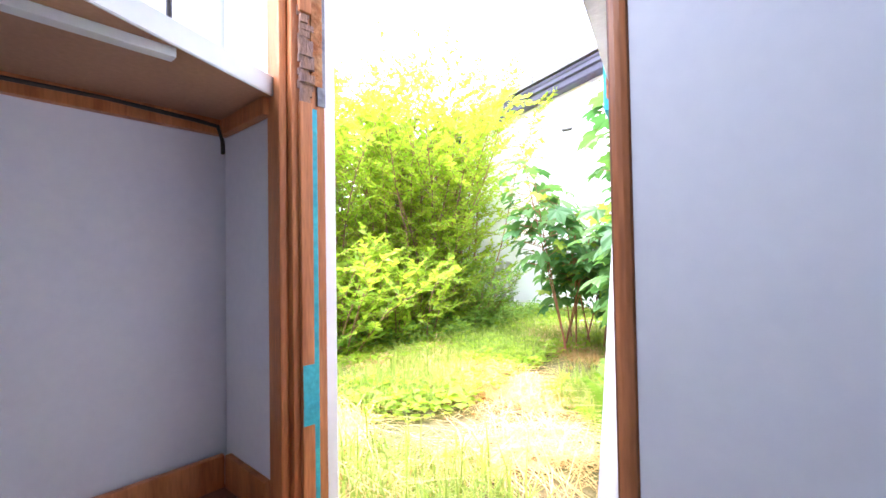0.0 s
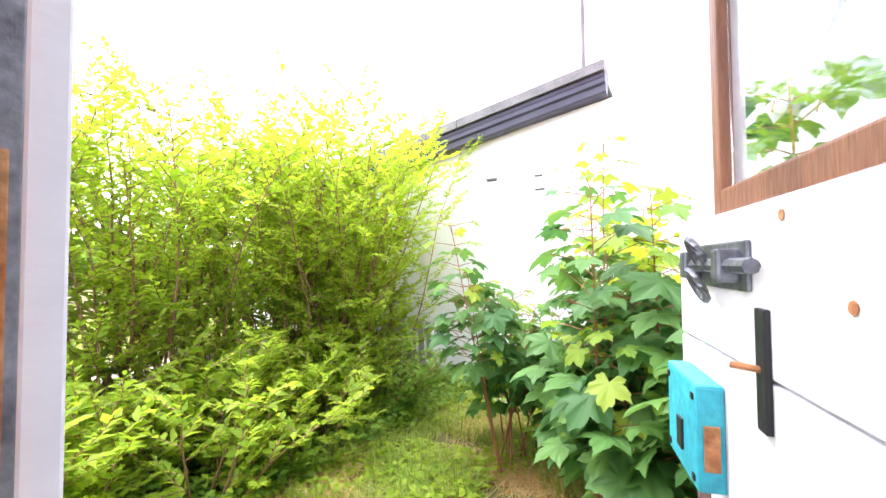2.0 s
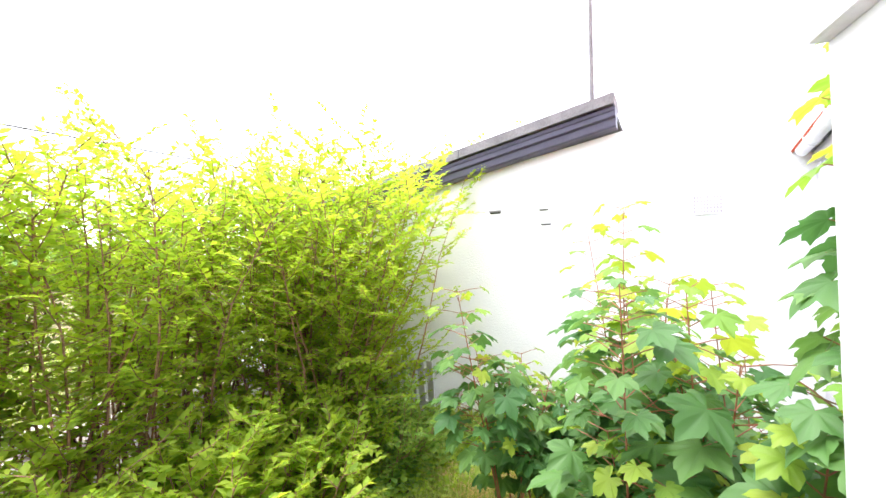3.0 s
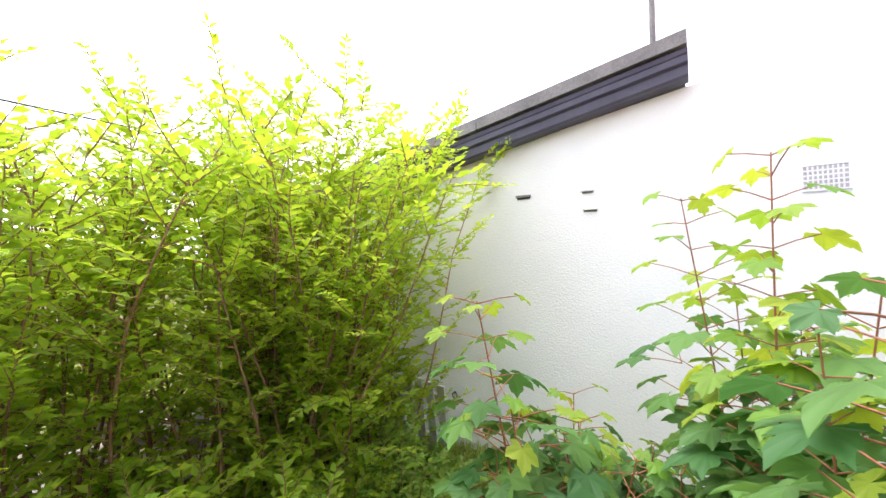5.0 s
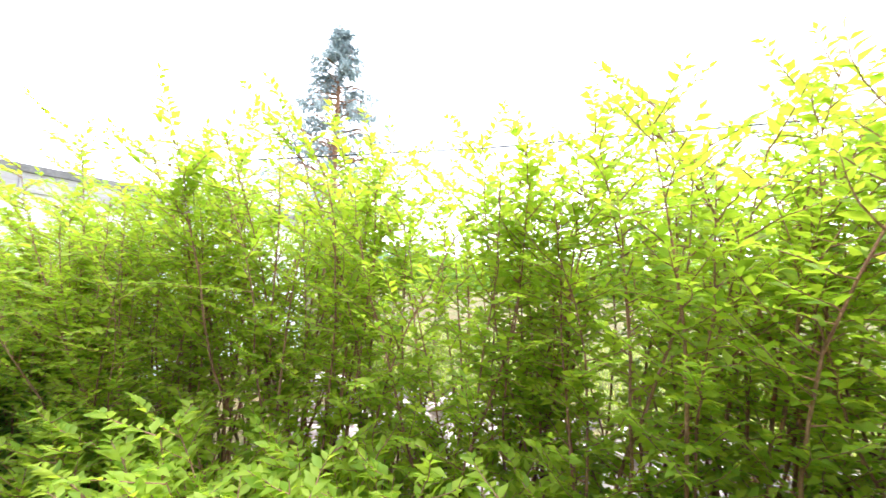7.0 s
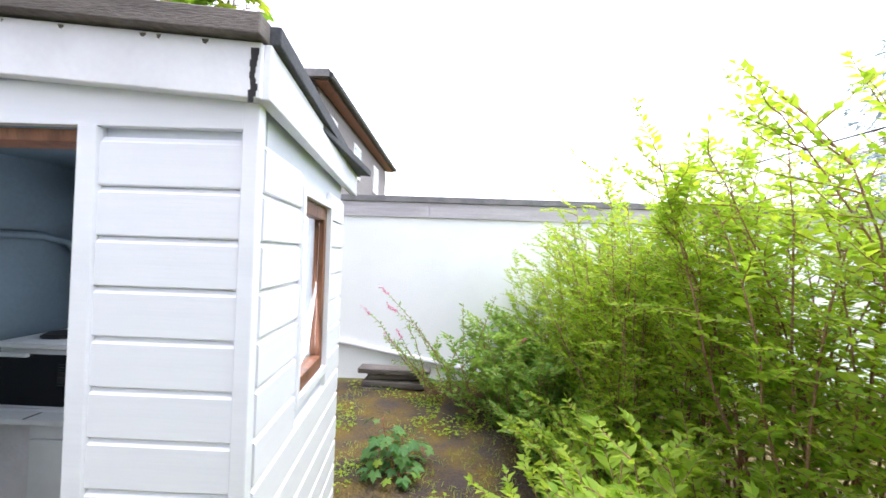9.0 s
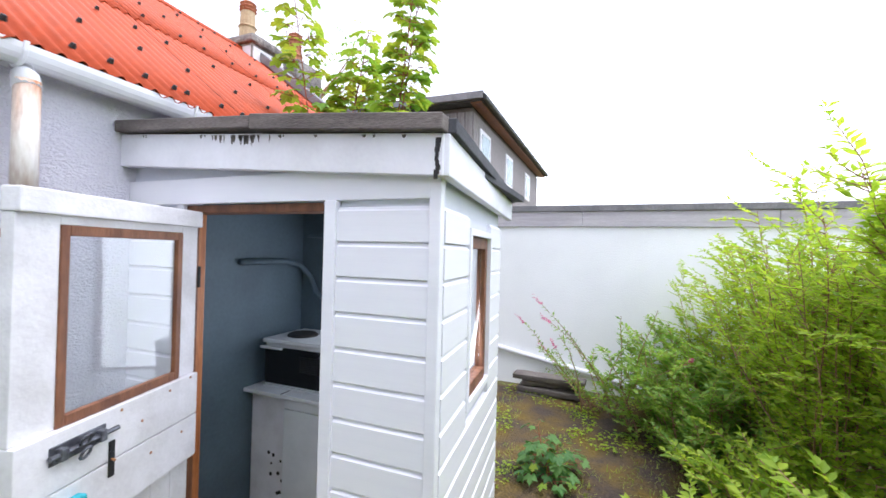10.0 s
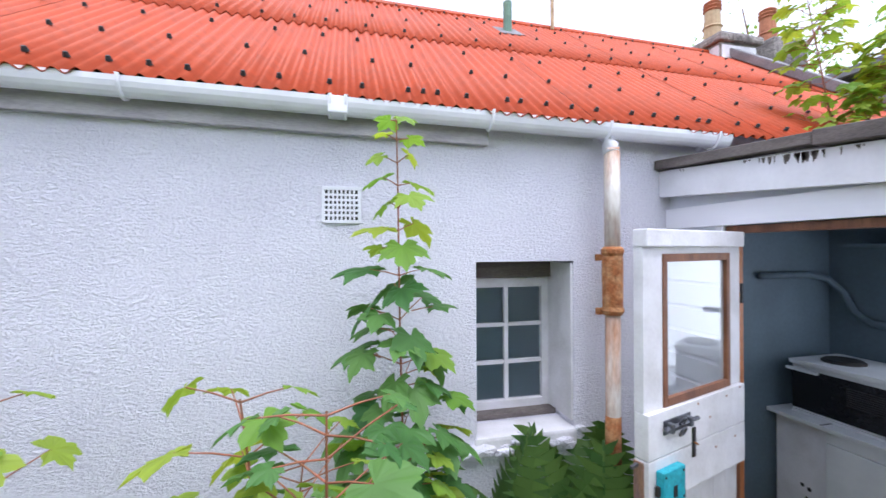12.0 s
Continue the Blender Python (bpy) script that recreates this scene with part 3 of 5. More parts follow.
def make_cottage_window():
    y = -0.86
    w = tagged(new("window_1"), "small white six-pane window with frosted dark glass", "window", kind="structure")
    x0, x1, z0, z1 = 0.752, 1.338, 0.965, 1.80
    for a, b, c, d in ((x0, x0 + 0.055, z0, z1), (x1 - 0.055, x1, z0, z1)):
        part("stile", box(a, b, y, y + 0.05, c, d, 0.004), DOORPAINT, w)
    part("head", box(x0 + 0.055, x1 - 0.055, y, y + 0.05, z1 - 0.06, z1, 0.004), DOORPAINT, w)
    part("bottom_rail", box(x0 + 0.055, x1 - 0.055, y, y + 0.055, z0, z0 + 0.07, 0.004), DOORPAINT, w)
    xm = (x0 + x1) / 2
    part("mullion", box(xm - 0.014, xm + 0.014, y + 0.004, y + 0.042, z0 + 0.07, z1 - 0.06, 0.003), DOORPAINT, w)
    heights = np.linspace(z0 + 0.07, z1 - 0.06, 4)
    for z in heights[1:3]:
        for a, b in ((x0 + 0.055, xm - 0.014), (xm + 0.014, x1 - 0.055)):
            part("glazing_bar", box(a, b, y + 0.006, y + 0.04, z - 0.012, z + 0.012, 0.003), DOORPAINT, w)
    for a, b in ((x0 + 0.055, xm - 0.014), (xm + 0.014, x1 - 0.055)):
        for c, d in zip(heights, heights[1:]):
            part("pane", box(a, b, y + 0.015, y + 0.019, c, d), FROST, w)
    part("lintel", box(x0 + 0.0, x1 - 0.0, y - 0.02, y + 0.09, z1 + 0.004, 1.905, 0.006), OLDWOOD, w, "dark rotting timber lintel")
    part("sill_board", box(x0, x1, y + 0.02, y + 0.13, 0.952, 0.985, 0.006), OLDWOOD, w, "cracked grey sill board")
    part("reveal", box(x0 - 0.001, x0 + 0.012, y + 0.055, -0.53, 0.99, 1.895), DOORPAINT, w, "peeling white plaster reveal")
    part("room_dark", box(x0 - 0.2, x1 + 0.2, -1.25, -1.2, 0.7, 2.1), GREY, w)
    bm = bmesh.new()
    for k in range(26):
        x = random.uniform(0.70, 1.40)
        s = random.uniform(0.02, 0.05)
        m = Matrix.Translation((x, -0.50 - random.uniform(0, 0.06), 0.93 + random.uniform(-0.08, 0.02))) @ Matrix.Diagonal((s * 1.6, s, s * 0.7, 1))
        bmesh.ops.create_icosphere(bm, subdivisions=1, radius=1, matrix=m)
    part("stone_sill", bm, RENDER, w, "broken stone and mortar sill")
    part("sill_bed", box(0.735, 1.355, -0.72, -0.505, 0.86, 0.951, 0.02), DOORPAINT, w, "weathered plaster sill")


make_cottage_window()


# black mould on the porch fascia
mould = random.Random(3)
for k in range(34):
    y = mould.gauss(0.33, 0.09) if k < 24 else mould.uniform(-0.4, 1.1)
    top = 2.455 - 0.0767 * (y + 0.60) - 0.006
    l = mould.uniform(0.008, 0.05 if k < 24 else 0.02)
    bm = bmesh.new()
    w = mould.uniform(0.003, 0.010)
    vs = [bm.verts.new((FX + 0.0012, y + a, top - b)) for a, b in ((-w, 0), (w, 0), (w * 0.9, l * 0.5), (w * 0.2, l), (-w * 0.5, l * 0.8), (-w * 0.8, l * 0.3))]
    bm.faces.new(vs)
    strip("mould_streak", "black mould streak on the white fascia", bm, OLDWOOD)
for k in range(9):
    z, y = 2.30 - 0.016 * k, 1.205 + mould.uniform(-0.008, 0.008)
    strip("mould_streak", "black mould at the fascia corner", box(FX, FX + 0.0015, y - mould.uniform(0.005, 0.014), y + mould.uniform(0.004, 0.012), z - 0.018, z), BLACK)

# ---- the stable door ----
def make_back_door():
    d = tagged(new("door_1"), "open white ledged back door with a glazed upper half", "door", kind="structure")
    d.matrix_basis = pose(0.100, -0.075, 0, 0, 0, 17.5)
    W, T, B, H = 0.80, 0.022, -0.185, 2.06
    # upper frame round the glass
    part("hinge_stile", box(0.0, 0.105, -T, T, 1.302, H - 0.075, 0.003), DOORPAINT, d)
    part("lock_stile", box(0.665, W, -T, T, 1.302, H - 0.075, 0.003), DOORPAINT, d)
    part("top_panel", box(0.105, 0.665, -T, T, 1.955, H - 0.075, 0.003), DOORPAINT, d)
    part("top_rail", box(-0.005, W + 0.005, -T, T + 0.022, H - 0.075, H, 0.006), DOORPAINT, d)
    f = [(0.105, 0.135, 1.302, 1.955), (0.635, 0.665, 1.302, 1.955)]
    for a, b, c, e in f:
        part("glazing_bead", box(a, b, 0.004, T + 0.006, c, e, 0.004), BROWNWOOD, d, "brown weathered glazing bead")
    for c, e in ((1.302, 1.338), (1.92, 1.955)):
        part("glazing_bead", box(0.135, 0.635, 0.004, T + 0.006, c, e, 0.004), BROWNWOOD, d, "brown weathered glazing bead")
    pane = part("pane", box(0.135, 0.635, 0.008, 0.013, 1.338, 1.92), GLASS, d, "clear glass pane")
    pane.visible_shadow = False
    part("middle_rail", box(0.0, W, -T, T + 0.02, 1.112, 1.300, 0.004), DOORPAINT, d)
    part("middle_rail", box(0.0, W, -T, T + 0.02, 0.915, 1.108, 0.004), DOORPAINT, d)
    x = 0.0
    for k in range(7):
        part("plank", box(x + 0.001, x + W / 7 - 0.001, -T, 0.004, B, 0.913, 0.004), DOORPAINT, d)
        x += W / 7
    part("bottom_rail", box(0.0, W, 0.006, T + 0.02, -0.10, 0.06, 0.004), DOORPAINT, d)
    part("brace", bar((0.62, 0.024, 0.87), (0.06, 0.024, 0.09), 0.03, 0.10, bevel=0.004), DOORPAINT, d)
    part("lock_edge", box(W, W + 0.006, -T, T, 0.2, 1.1), RAWWOOD, d)
    y = T + 0.02
    lock = part("rim_lock", box(0.595, 0.752, y, y + 0.035, 0.925, 1.068, 0.005), TEAL, d, "teal painted rim lock case")
    part("latch_bolt", box(0.752, 0.768, y + 0.006, y + 0.022, 0.97, 1.01, 0.002), BLACK, lock)
    part("keyhole_plate", box(0.66, 0.685, y + 0.035, y + 0.039, 0.955, 1.0, 0.001), BLACK, lock)
    part("edge_plate", box(0.591, 0.5955, y + 0.008, y + 0.027, 0.955, 1.015, 0.001), RUST, lock)
    for u, z in ((0.61, 1.05), (0.738, 1.05), (0.61, 0.94), (0.738, 0.94)):
        part("screw", box(u - 0.005, u + 0.005, y + 0.035, y + 0.038, z - 0.005, z + 0.005, 0.002), BLACK, lock)
    bolt = part("bolt", box(0.50, 0.70, y, y + 0.006, 1.200, 1.260, 0.003), STEEL, d, "tarnished steel bolt with teal paint")
    part("bolt_bar", tube([(0.46, y + 0.016, 1.230), (0.71, y + 0.016, 1.230)], 0.009, 8), STEEL, bolt)
    for u in (0.53, 0.67):
        part("bolt_keep", box(u - 0.012, u + 0.012, y + 0.005, y + 0.03, 1.210, 1.250, 0.004), STEEL, bolt)
    for dz in (0.02, -0.022):
        pts = [(0.60 + 0.017 * math.cos(a), y + 0.028 + 0.01 * math.sin(a), 1.225 + dz + 0.02 * math.sin(a)) for a in np.linspace(0, 2 * math.pi, 13)]
        part("ring", tube(pts, 0.005, 6), STEEL, bolt)
    hasp = part("hook_plate", box(0.46, 0.483, y, y + 0.007, 1.055, 1.185, 0.002), BLACK, d, "black iron plate with a peg")
    part("peg", tube([(0.47, y, 1.12), (0.485, y + 0.03, 1.122)], 0.004, 6), RUST, hasp)
    part("catch", bar((0.80, -0.005, 1.09), (0.845, -0.005, 1.085), 0.012, 0.012), STEEL, d, "small steel catch")
    for z in (1.75,):
        part("hinge", tube([(-0.012, T + 0.004, z - 0.05), (-0.012, T + 0.004, z + 0.05)], 0.008, 8), BLACK, d)
    for u, z in ((0.18, 1.27), (0.33, 1.20), (0.10, 1.06), (0.28, 1.05), (0.43, 1.28), (0.05, 1.29)):
        part("nail_stain", tube([(u, y + 0.0005, z), (u, y + 0.0015, z)], 0.006, 8), RUST, d)
    return d


make_back_door()


def make_door_frame():
    f = tagged(new("door_frame"), "varnished pine door frame, split and bare at the lock side", "door frame", kind="structure")
    part("lock_jamb", box(-0.005, 0.088, 0.682, 0.722, FLOOR, 2.09, 0.004), VARNISH, f)
    part("lock_architrave", box(-0.028, -0.006, 0.700, 0.775, FLOOR, 2.16, 0.006), VARNISH, f)
    part("stop", box(0.012, 0.045, 0.668, 0.681, FLOOR, 0.93, 0.003), VARNISH, f)
    part("stop_upper", box(0.012, 0.045, 0.668, 0.681, 1.16, 2.05, 0.003), VARNISH, f)
    bm = bmesh.new()
    for k in range(14):
        z = 0.93 + 0.017 * k
        h = random.uniform(0.014, 0.03)
        box(0.010 + random.uniform(0, 0.01), 0.048 + random.uniform(-0.012, 0.006), 0.672 + random.uniform(-0.004, 0.006), 0.681, z, z + h, bm=bm)
    part("split_wood", bm, RAWWOOD, f, "splintered bare wood where the lock tore out")
    part("teal_edge", box(0.047, 0.062, 0.676, 0.681, FLOOR, 0.92, 0.002), TEAL, f, "strip of old teal paint")
    part("teal_patch", box(0.014, 0.046, 0.6675, 0.669, 0.12, 0.27), TEAL, f, "patch of old teal paint")
    part("strike_plate", box(0.046, 0.078, 0.675, 0.681, 0.98, 1.34, 0.002), RUST, f, "rusty strike plate")
    part("grey_edge", box(0.063, 0.087, 0.676, 0.681, 0.93, 1.9, 0.002), STEEL, f)
    part("hinge_jamb", box(-0.004, 0.089, -0.1375, -0.115, FLOOR, 2.09, 0.008), VARNISH, f)
    part("hinge_rebate", box(0.055, 0.088, -0.1145, -0.089, FLOOR, 2.054, 0.003), BROWNWOOD, f)
    part("head", box(-0.01, 0.089, -0.136, 0.682, 2.055, 2.092, 0.004), BROWNWOOD, f)
    bm = bmesh.new()
    for k in range(40):
        z = -0.1 + 0.024 * k
        box(-0.006, -0.0015, 0.781 + random.uniform(-0.004, 0.004), 0.792 + random.uniform(-0.004, 0.006), z, z + 0.028, bm=bm)
    part("torn_edge", bm, DOORPAINT, f, "torn white edge of the wallboard")


make_door_frame()


# ---- inside the porch ----
def make_shelf():
    s = thing("shelf", "chipboard shelf with a white front edge on pine battens", "shelf")
    front = [(-0.004, 0.757), (-0.385, 0.598), (-1.17, 0.27), (-1.17, 1.045), (-0.004, 1.075)]

    def slab(poly, z0, z1):
        bm = bmesh.new()
        lo, hi = [bm.verts.new((x, y, z0)) for x, y in poly], [bm.verts.new((x, y, z1)) for x, y in poly]
        for k in range(len(poly)):
            j = (k + 1) % len(poly)
            bm.faces.new((lo[k], lo[j], hi[j], hi[k]))
        bm.faces.new(hi)
        bm.faces.new(list(reversed(lo)))
        bmesh.ops.recalc_face_normals(bm, faces=bm.faces)
        return bm

    part("board", slab(front, 0.888, 0.915), CHIP, s)
    part("front_edge", bar((-0.006, 0.752, 0.909), (-1.165, 0.268, 0.909), 0.008, 0.05, bevel=0.002), ENAMEL, s, "white shelf lipping")
    part("top_skin", slab(front, 0.9155, 0.919), ENAMEL, s)
    part("wall_batten", box(-1.0, -0.006, 1.035, 1.062, 0.842, 0.887, 0.003), VARNISH, s)
    part("end_batten", box(-0.032, -0.005, 0.77, 1.034, 0.842, 0.887, 0.003), VARNISH, s)
    part("stiffener", box(-0.80, -0.26, 0.655, 0.685, 0.868, 0.8875, 0.002), ENAMEL, s, "white batten under the shelf")
    pts = [(-1.0, 1.04, 0.872), (-0.6, 1.035, 0.868), (-0.3, 1.036, 0.876), (-0.10, 1.03, 0.868), (-0.045, 1.02, 0.86), (-0.028, 1.03, 0.82), (-0.02, 1.05, 0.79)]
    part("cable", tube(pts, 0.006, 6), BLACK, s, "grey cable clipped below")
    s.matrix_basis = pose(0, 0, 0.065)
    return turned(s)


make_shelf()
for nm, b in (("baseboard_side", box(-1.1, -0.02, 1.045, 1.066, FLOOR + 0.065, FLOOR + 0.16, 0.004)), ("baseboard_front", box(-0.022, -0.002, 0.795, 1.044, FLOOR + 0.065, FLOOR + 0.16, 0.004))):
    turned(tagged(obj(nm, b, VARNISH), "varnished pine skirting with dark knots", "skirting", kind="structure"))
turned(tagged(obj("floor_ledge", box(-1.18, -0.003, 0.45, 1.07, FLOOR - 0.13, FLOOR + 0.065, 0.004), LINO), "raised brown lino floor ledge below the shelf", "floor", kind="structure"))
turned(tagged(obj("wall_board", box(-0.002, 0.012, 0.777, 1.078, FLOOR, 2.2), GREY), "grey painted wallboard beside the door frame", "wall lining", kind="structure"))
turned(strip("wall_corner_cable", "dark cable run up the corner", tube([(-0.16, 1.05, 0.92), (-0.16, 1.052, 2.2)], 0.007, 6), BLACK))


def make_counter():
    c = thing("worktop", "grey laminate worktop with a pale metal edge", "worktop")
    part("top", box(-1.17, -0.62, -0.495, 0.62, 0.93, 0.955, 0.003), ENAMEL, c)
    part("joint_strip", box(-1.16, -0.622, -0.185, -0.175, 0.9555, 0.958), STEEL, c)
    return c


def make_cupboard():
    c = thing("base_cupboard", "white base cupboard on a brown plinth", "cupboard")
    part("body", box(-1.15, -0.655, -0.17, 0.60, -0.20, 0.929, 0.003), ENAMEL, c)
    part("door", box(-0.654, -0.636, -0.165, 0.595, -0.19, 0.86, 0.004), ENAMEL, c)
    part("top_rail", box(-0.654, -0.640, -0.165, 0.595, 0.865, 0.925, 0.003), ENAMEL, c)
    part("plinth", box(-1.13, -0.68, -0.16, 0.59, -0.33, -0.202, 0.003), VARNISH, c, "brown wooden plinth")
    return c


def make_side_panel():
    c = thing("plaster_pier", "scuffed pale plaster pier below the worktop", "pier")
    part("pier", box(-1.15, -0.70, -0.495, -0.20, -0.33, 0.929, 0.004), DOORPAINT, c)
    for k in range(9):
        z, y = random.uniform(0.25, 0.55), random.uniform(-0.34, -0.22)
        part("damp_mark", tube([(-0.699, y, z), (-0.6975, y, z)], random.uniform(0.006, 0.016), 7), BLACK, c)
    return c


def make_cooker():
    c = thing("table_cooker", "black-fronted table cooker with two hotplates", "cooker")
    x0, x1, y0, y1, z = -1.1, -0.70, -0.40, 0.40, 0.957
    part("body", box(x0, x1 - 0.012, y0, y1, z + 0.015, z + 0.30, 0.006), ENAMEL, c)
    part("base_strip", box(x0, x1 - 0.004, y0, y1, z, z + 0.015, 0.002), ENAMEL, c)
    door = part("oven_door", box(x1 - 0.012, x1, y0 + 0.005, y1 - 0.005, z + 0.03, z + 0.275, 0.004), BLACKGLASS, c, "black glass oven door")
    part("handle", box(x1, x1 + 0.022, y0 - 0.02, y0 + 0.16, z + 0.262, z + 0.280, 0.005), ENAMEL, door, "white handle")
    for k in range(9):
        part("louvre", box(x1, x1 + 0.003, y0 + 0.30, y1 - 0.03, z + 0.13 + 0.012 * k, z + 0.136 + 0.012 * k), BLACK, door)
    top = part("hob_top", box(x0, x1 + 0.012, y0 - 0.005, y1 + 0.005, z + 0.302, z + 0.33, 0.006), ENAMEL, c, "white enamel hob")
    for yy in (y0 + 0.17, y1 - 0.13):
        part("hotplate", tube([(x1 - 0.18, yy, z + 0.33), (x1 - 0.18, yy, z + 0.338), (x1 - 0.18, yy, z + 0.348), (x1 - 0.18, yy, z + 0.349)], [0.105, 0.105, 0.09, 0.02], 20), BLACK, top, "black iron hotplate")
    return c


make_counter(), make_cupboard(), make_side_panel(), make_cooker()
pipe = thing("waste_pipe", "grey pipe bent down across the blue wall", "pipe")
part("pipe", tube([(-0.55, -0.48, 1.80), (-0.95, -0.48, 1.80), (-1.10, -0.46, 1.77), (-1.15, -0.40, 1.68), (-1.15, -0.34, 1.56), (-1.15, -0.25, 1.50), (-1.15, 0.3, 1.50)], 0.022, 8), BLUEGREY, pipe, smooth=True)
ws = thing("wall_shelf", "dark painted wall shelf on a bracket", "shelf")
part("shelf_board", box(-1.178, -0.95, -0.28, 0.55, 1.98, 2.0, 0.002), BLUEGREY, ws)
part("shelf_bracket", bar((-1.165, 0.0, 1.70), (-1.0, 0.0, 1.97), 0.02, 0.03), BLUEGREY, ws)


def make_porch_window():
    w = tagged(new("window_2"), "small brown-framed window in the white boarded porch side", "window", kind="structure")
    w.matrix_basis = SKEW
    x0, x1, z0, z1 = -0.93, -0.45, 1.20, 1.98
    for a, b in ((x0, x0 + 0.05), (x1 - 0.05, x1)):
        part("stile", box(a, b, -0.04, 0.012, z0, z1, 0.004), BROWNWOOD, w)
    part("head", box(x0 + 0.05, x1 - 0.05, -0.04, 0.012, z1 - 0.06, z1, 0.004), BROWNWOOD, w)
    part("bottom_rail", box(x0 + 0.05, x1 - 0.05, -0.04, 0.02, z0, z0 + 0.06, 0.004), BROWNWOOD, w)
    part("pane", box(x0 + 0.05, x1 - 0.05, -0.016, -0.012, z0 + 0.06, z1 - 0.06), GLASS, w, "clear glass pane").visible_shadow = False
    for a, b, c, e in ((x0 - 0.035, x0 - 0.001, z0 - 0.04, z1 + 0.035), (x1 + 0.001, x1 + 0.035, z0 - 0.04, z1 + 0.035), (x0, x1, z1 + 0.001, z1 + 0.034), (x0, x1, z0 - 0.039, z0 - 0.001)):
        part("architrave", box(a, b, 0.003, 0.035, c, e, 0.003), CLAD, w, "white painted surround")


make_porch_window()
# unseen window, added only so that more light reaches the porch
w3 = tagged(new("window_3"), "unseen window added in the porch back wall to let in light", "window", kind="structure")
for a, b, c, e in ((0.10, 0.14, 0.95, 2.05), (0.94, 0.98, 0.95, 2.05), (0.14, 0.94, 0.95, 0.99), (0.14, 0.94, 2.01, 2.05)):
    part("frame_bar", box(-1.25, -1.20, a, b, c, e, 0.003), BROWNWOOD, w3)
pane = part("pane", box(-1.23, -1.226, 0.14, 0.94, 0.99, 2.01), GLASS, w3)
pane.visible_shadow = False


# ---- wing, far wall, chimney and the neighbour's upper storey ----
def make_wing_gutter():
    g = thing("eaves_gutter", "slate-blue moulded gutter under a grey felt verge", "gutter", (5.10, 0.83, 3.185))
    run, drop = 5.6, -0.198
    prof = [(0.0, 0.03), (-0.03, 0.045), (-0.035, 0.12), (-0.075, 0.138), (-0.08, 0.19), (-0.09, 0.20), (-0.10, 0.235), (0.14, 0.26), (0.14, 0.03)]
    bm = bmesh.new()
    rings = [[bm.verts.new((x, y, z + y * drop)) for x, z in prof] for y in (0.0, run)]
    for k in range(len(prof)):
        j = (k + 1) % len(prof)
        bm.faces.new((rings[0][k], rings[1][k], rings[1][j], rings[0][j]))
    bm.faces.new(rings[0])
    bm.faces.new(list(reversed(rings[1])))
    bmesh.ops.recalc_face_normals(bm, faces=bm.faces)
    part("moulding", bm, FASCIA, g)
    y = 0.0
    while y < run - 0.1:
        e = min(y + 1.9, run)
        bm = box(-0.125, 0.3, y + 0.003, e - 0.003, 0, 0.12, 0.004)
        for v in bm.verts:
            v.co.z += 0.262 + v.co.y * drop
        part("felt_verge", bm, COPING, g, "grey felt-wrapped verge")
        y = e
    return g


turned(make_wing_gutter())
roof_wing = tagged(obj("roof_wing", sloped(5.24, 9.0, 0.86, 6.4, 3.42, 3.50, 2.39, 2.47), FELT), "grey felt roof of the wing", "roof", kind="structure")
turned(roof_wing)
mast = turned(thing("vent_pole", "thin grey pole standing on the wing roof", "pole"))
part("pole", tube([(5.16, 1.09, 3.40), (5.16, 1.09, 4.4), (5.155, 1.09, 6.2)], [0.026, 0.024, 0.018], 8), COPING, mast)
part("pole_clip", box(5.13, 5.19, 1.06, 1.12, 3.50, 3.53, 0.004), COPING, mast)
for y, z, w in ((2.33, 2.37, 0.16), (1.67, 2.19, 0.14), (1.69, 2.37, 0.12)):
    sl = turned(thing("slot_vent", "narrow dark slot vent in the white wall", "air vent"))
    part("hood", box(5.222, 5.252, y - w / 2, y + w / 2, z - 0.004, z + 0.018, 0.004), COPING if w == 0.16 else RENDER_FAR, sl)
    part("slot", box(5.243, 5.2495, y - w / 2 + 0.01, y + w / 2 - 0.01, z - 0.022, z - 0.005), BLACK if w == 0.16 else COPING, sl)
hook = turned(thing("wall_ring", "rusty iron ring fixed low on the white wall", "ring"))
part("ring", tube([(5.225, 3.16 + 0.03 * math.cos(a), 0.24 + 0.03 * math.sin(a)) for a in np.linspace(0, 2 * math.pi, 13)], 0.007, 6), BLACK, hook)
part("staple", tube([(5.252, 3.16, 0.27), (5.22, 3.16, 0.275)], 0.008, 6), BLACK, hook)


def make_coping():
    c = thing("wall_coping", "dark felt coping over a pale weathered board", "coping")
    part("felt_cap", box(-5.80, -5.44, -1.2, 9.0, 2.60, 2.70, 0.01), COPING, c)
    for k in range(4):
        part("board", box(-5.50, -5.465, -1.2 + 2.55 * k + 0.004, -1.2 + 2.55 * (k + 1) - 0.004, 2.36, 2.598, 0.004), PALEBOARD, c, "pale grey weathered fascia board")


make_coping()
tagged(obj("wall_far_upper", box(-5.75, -5.502, -1.2, 9.0, 2.361, 2.60), RENDER_FAR), "top of the far wall", "wall", kind="structure")
rail = thing("wall_ledge", "white sloping pipe along the foot of the far wall", "pipe")
part("pipe", tube([(-5.46, -0.6, 0.41), (-5.46, 0.1, 0.32), (-5.46, 1.69, 0.03), (-5.46, 2.4, -0.12)], 0.04, 10), TRIM, rail)


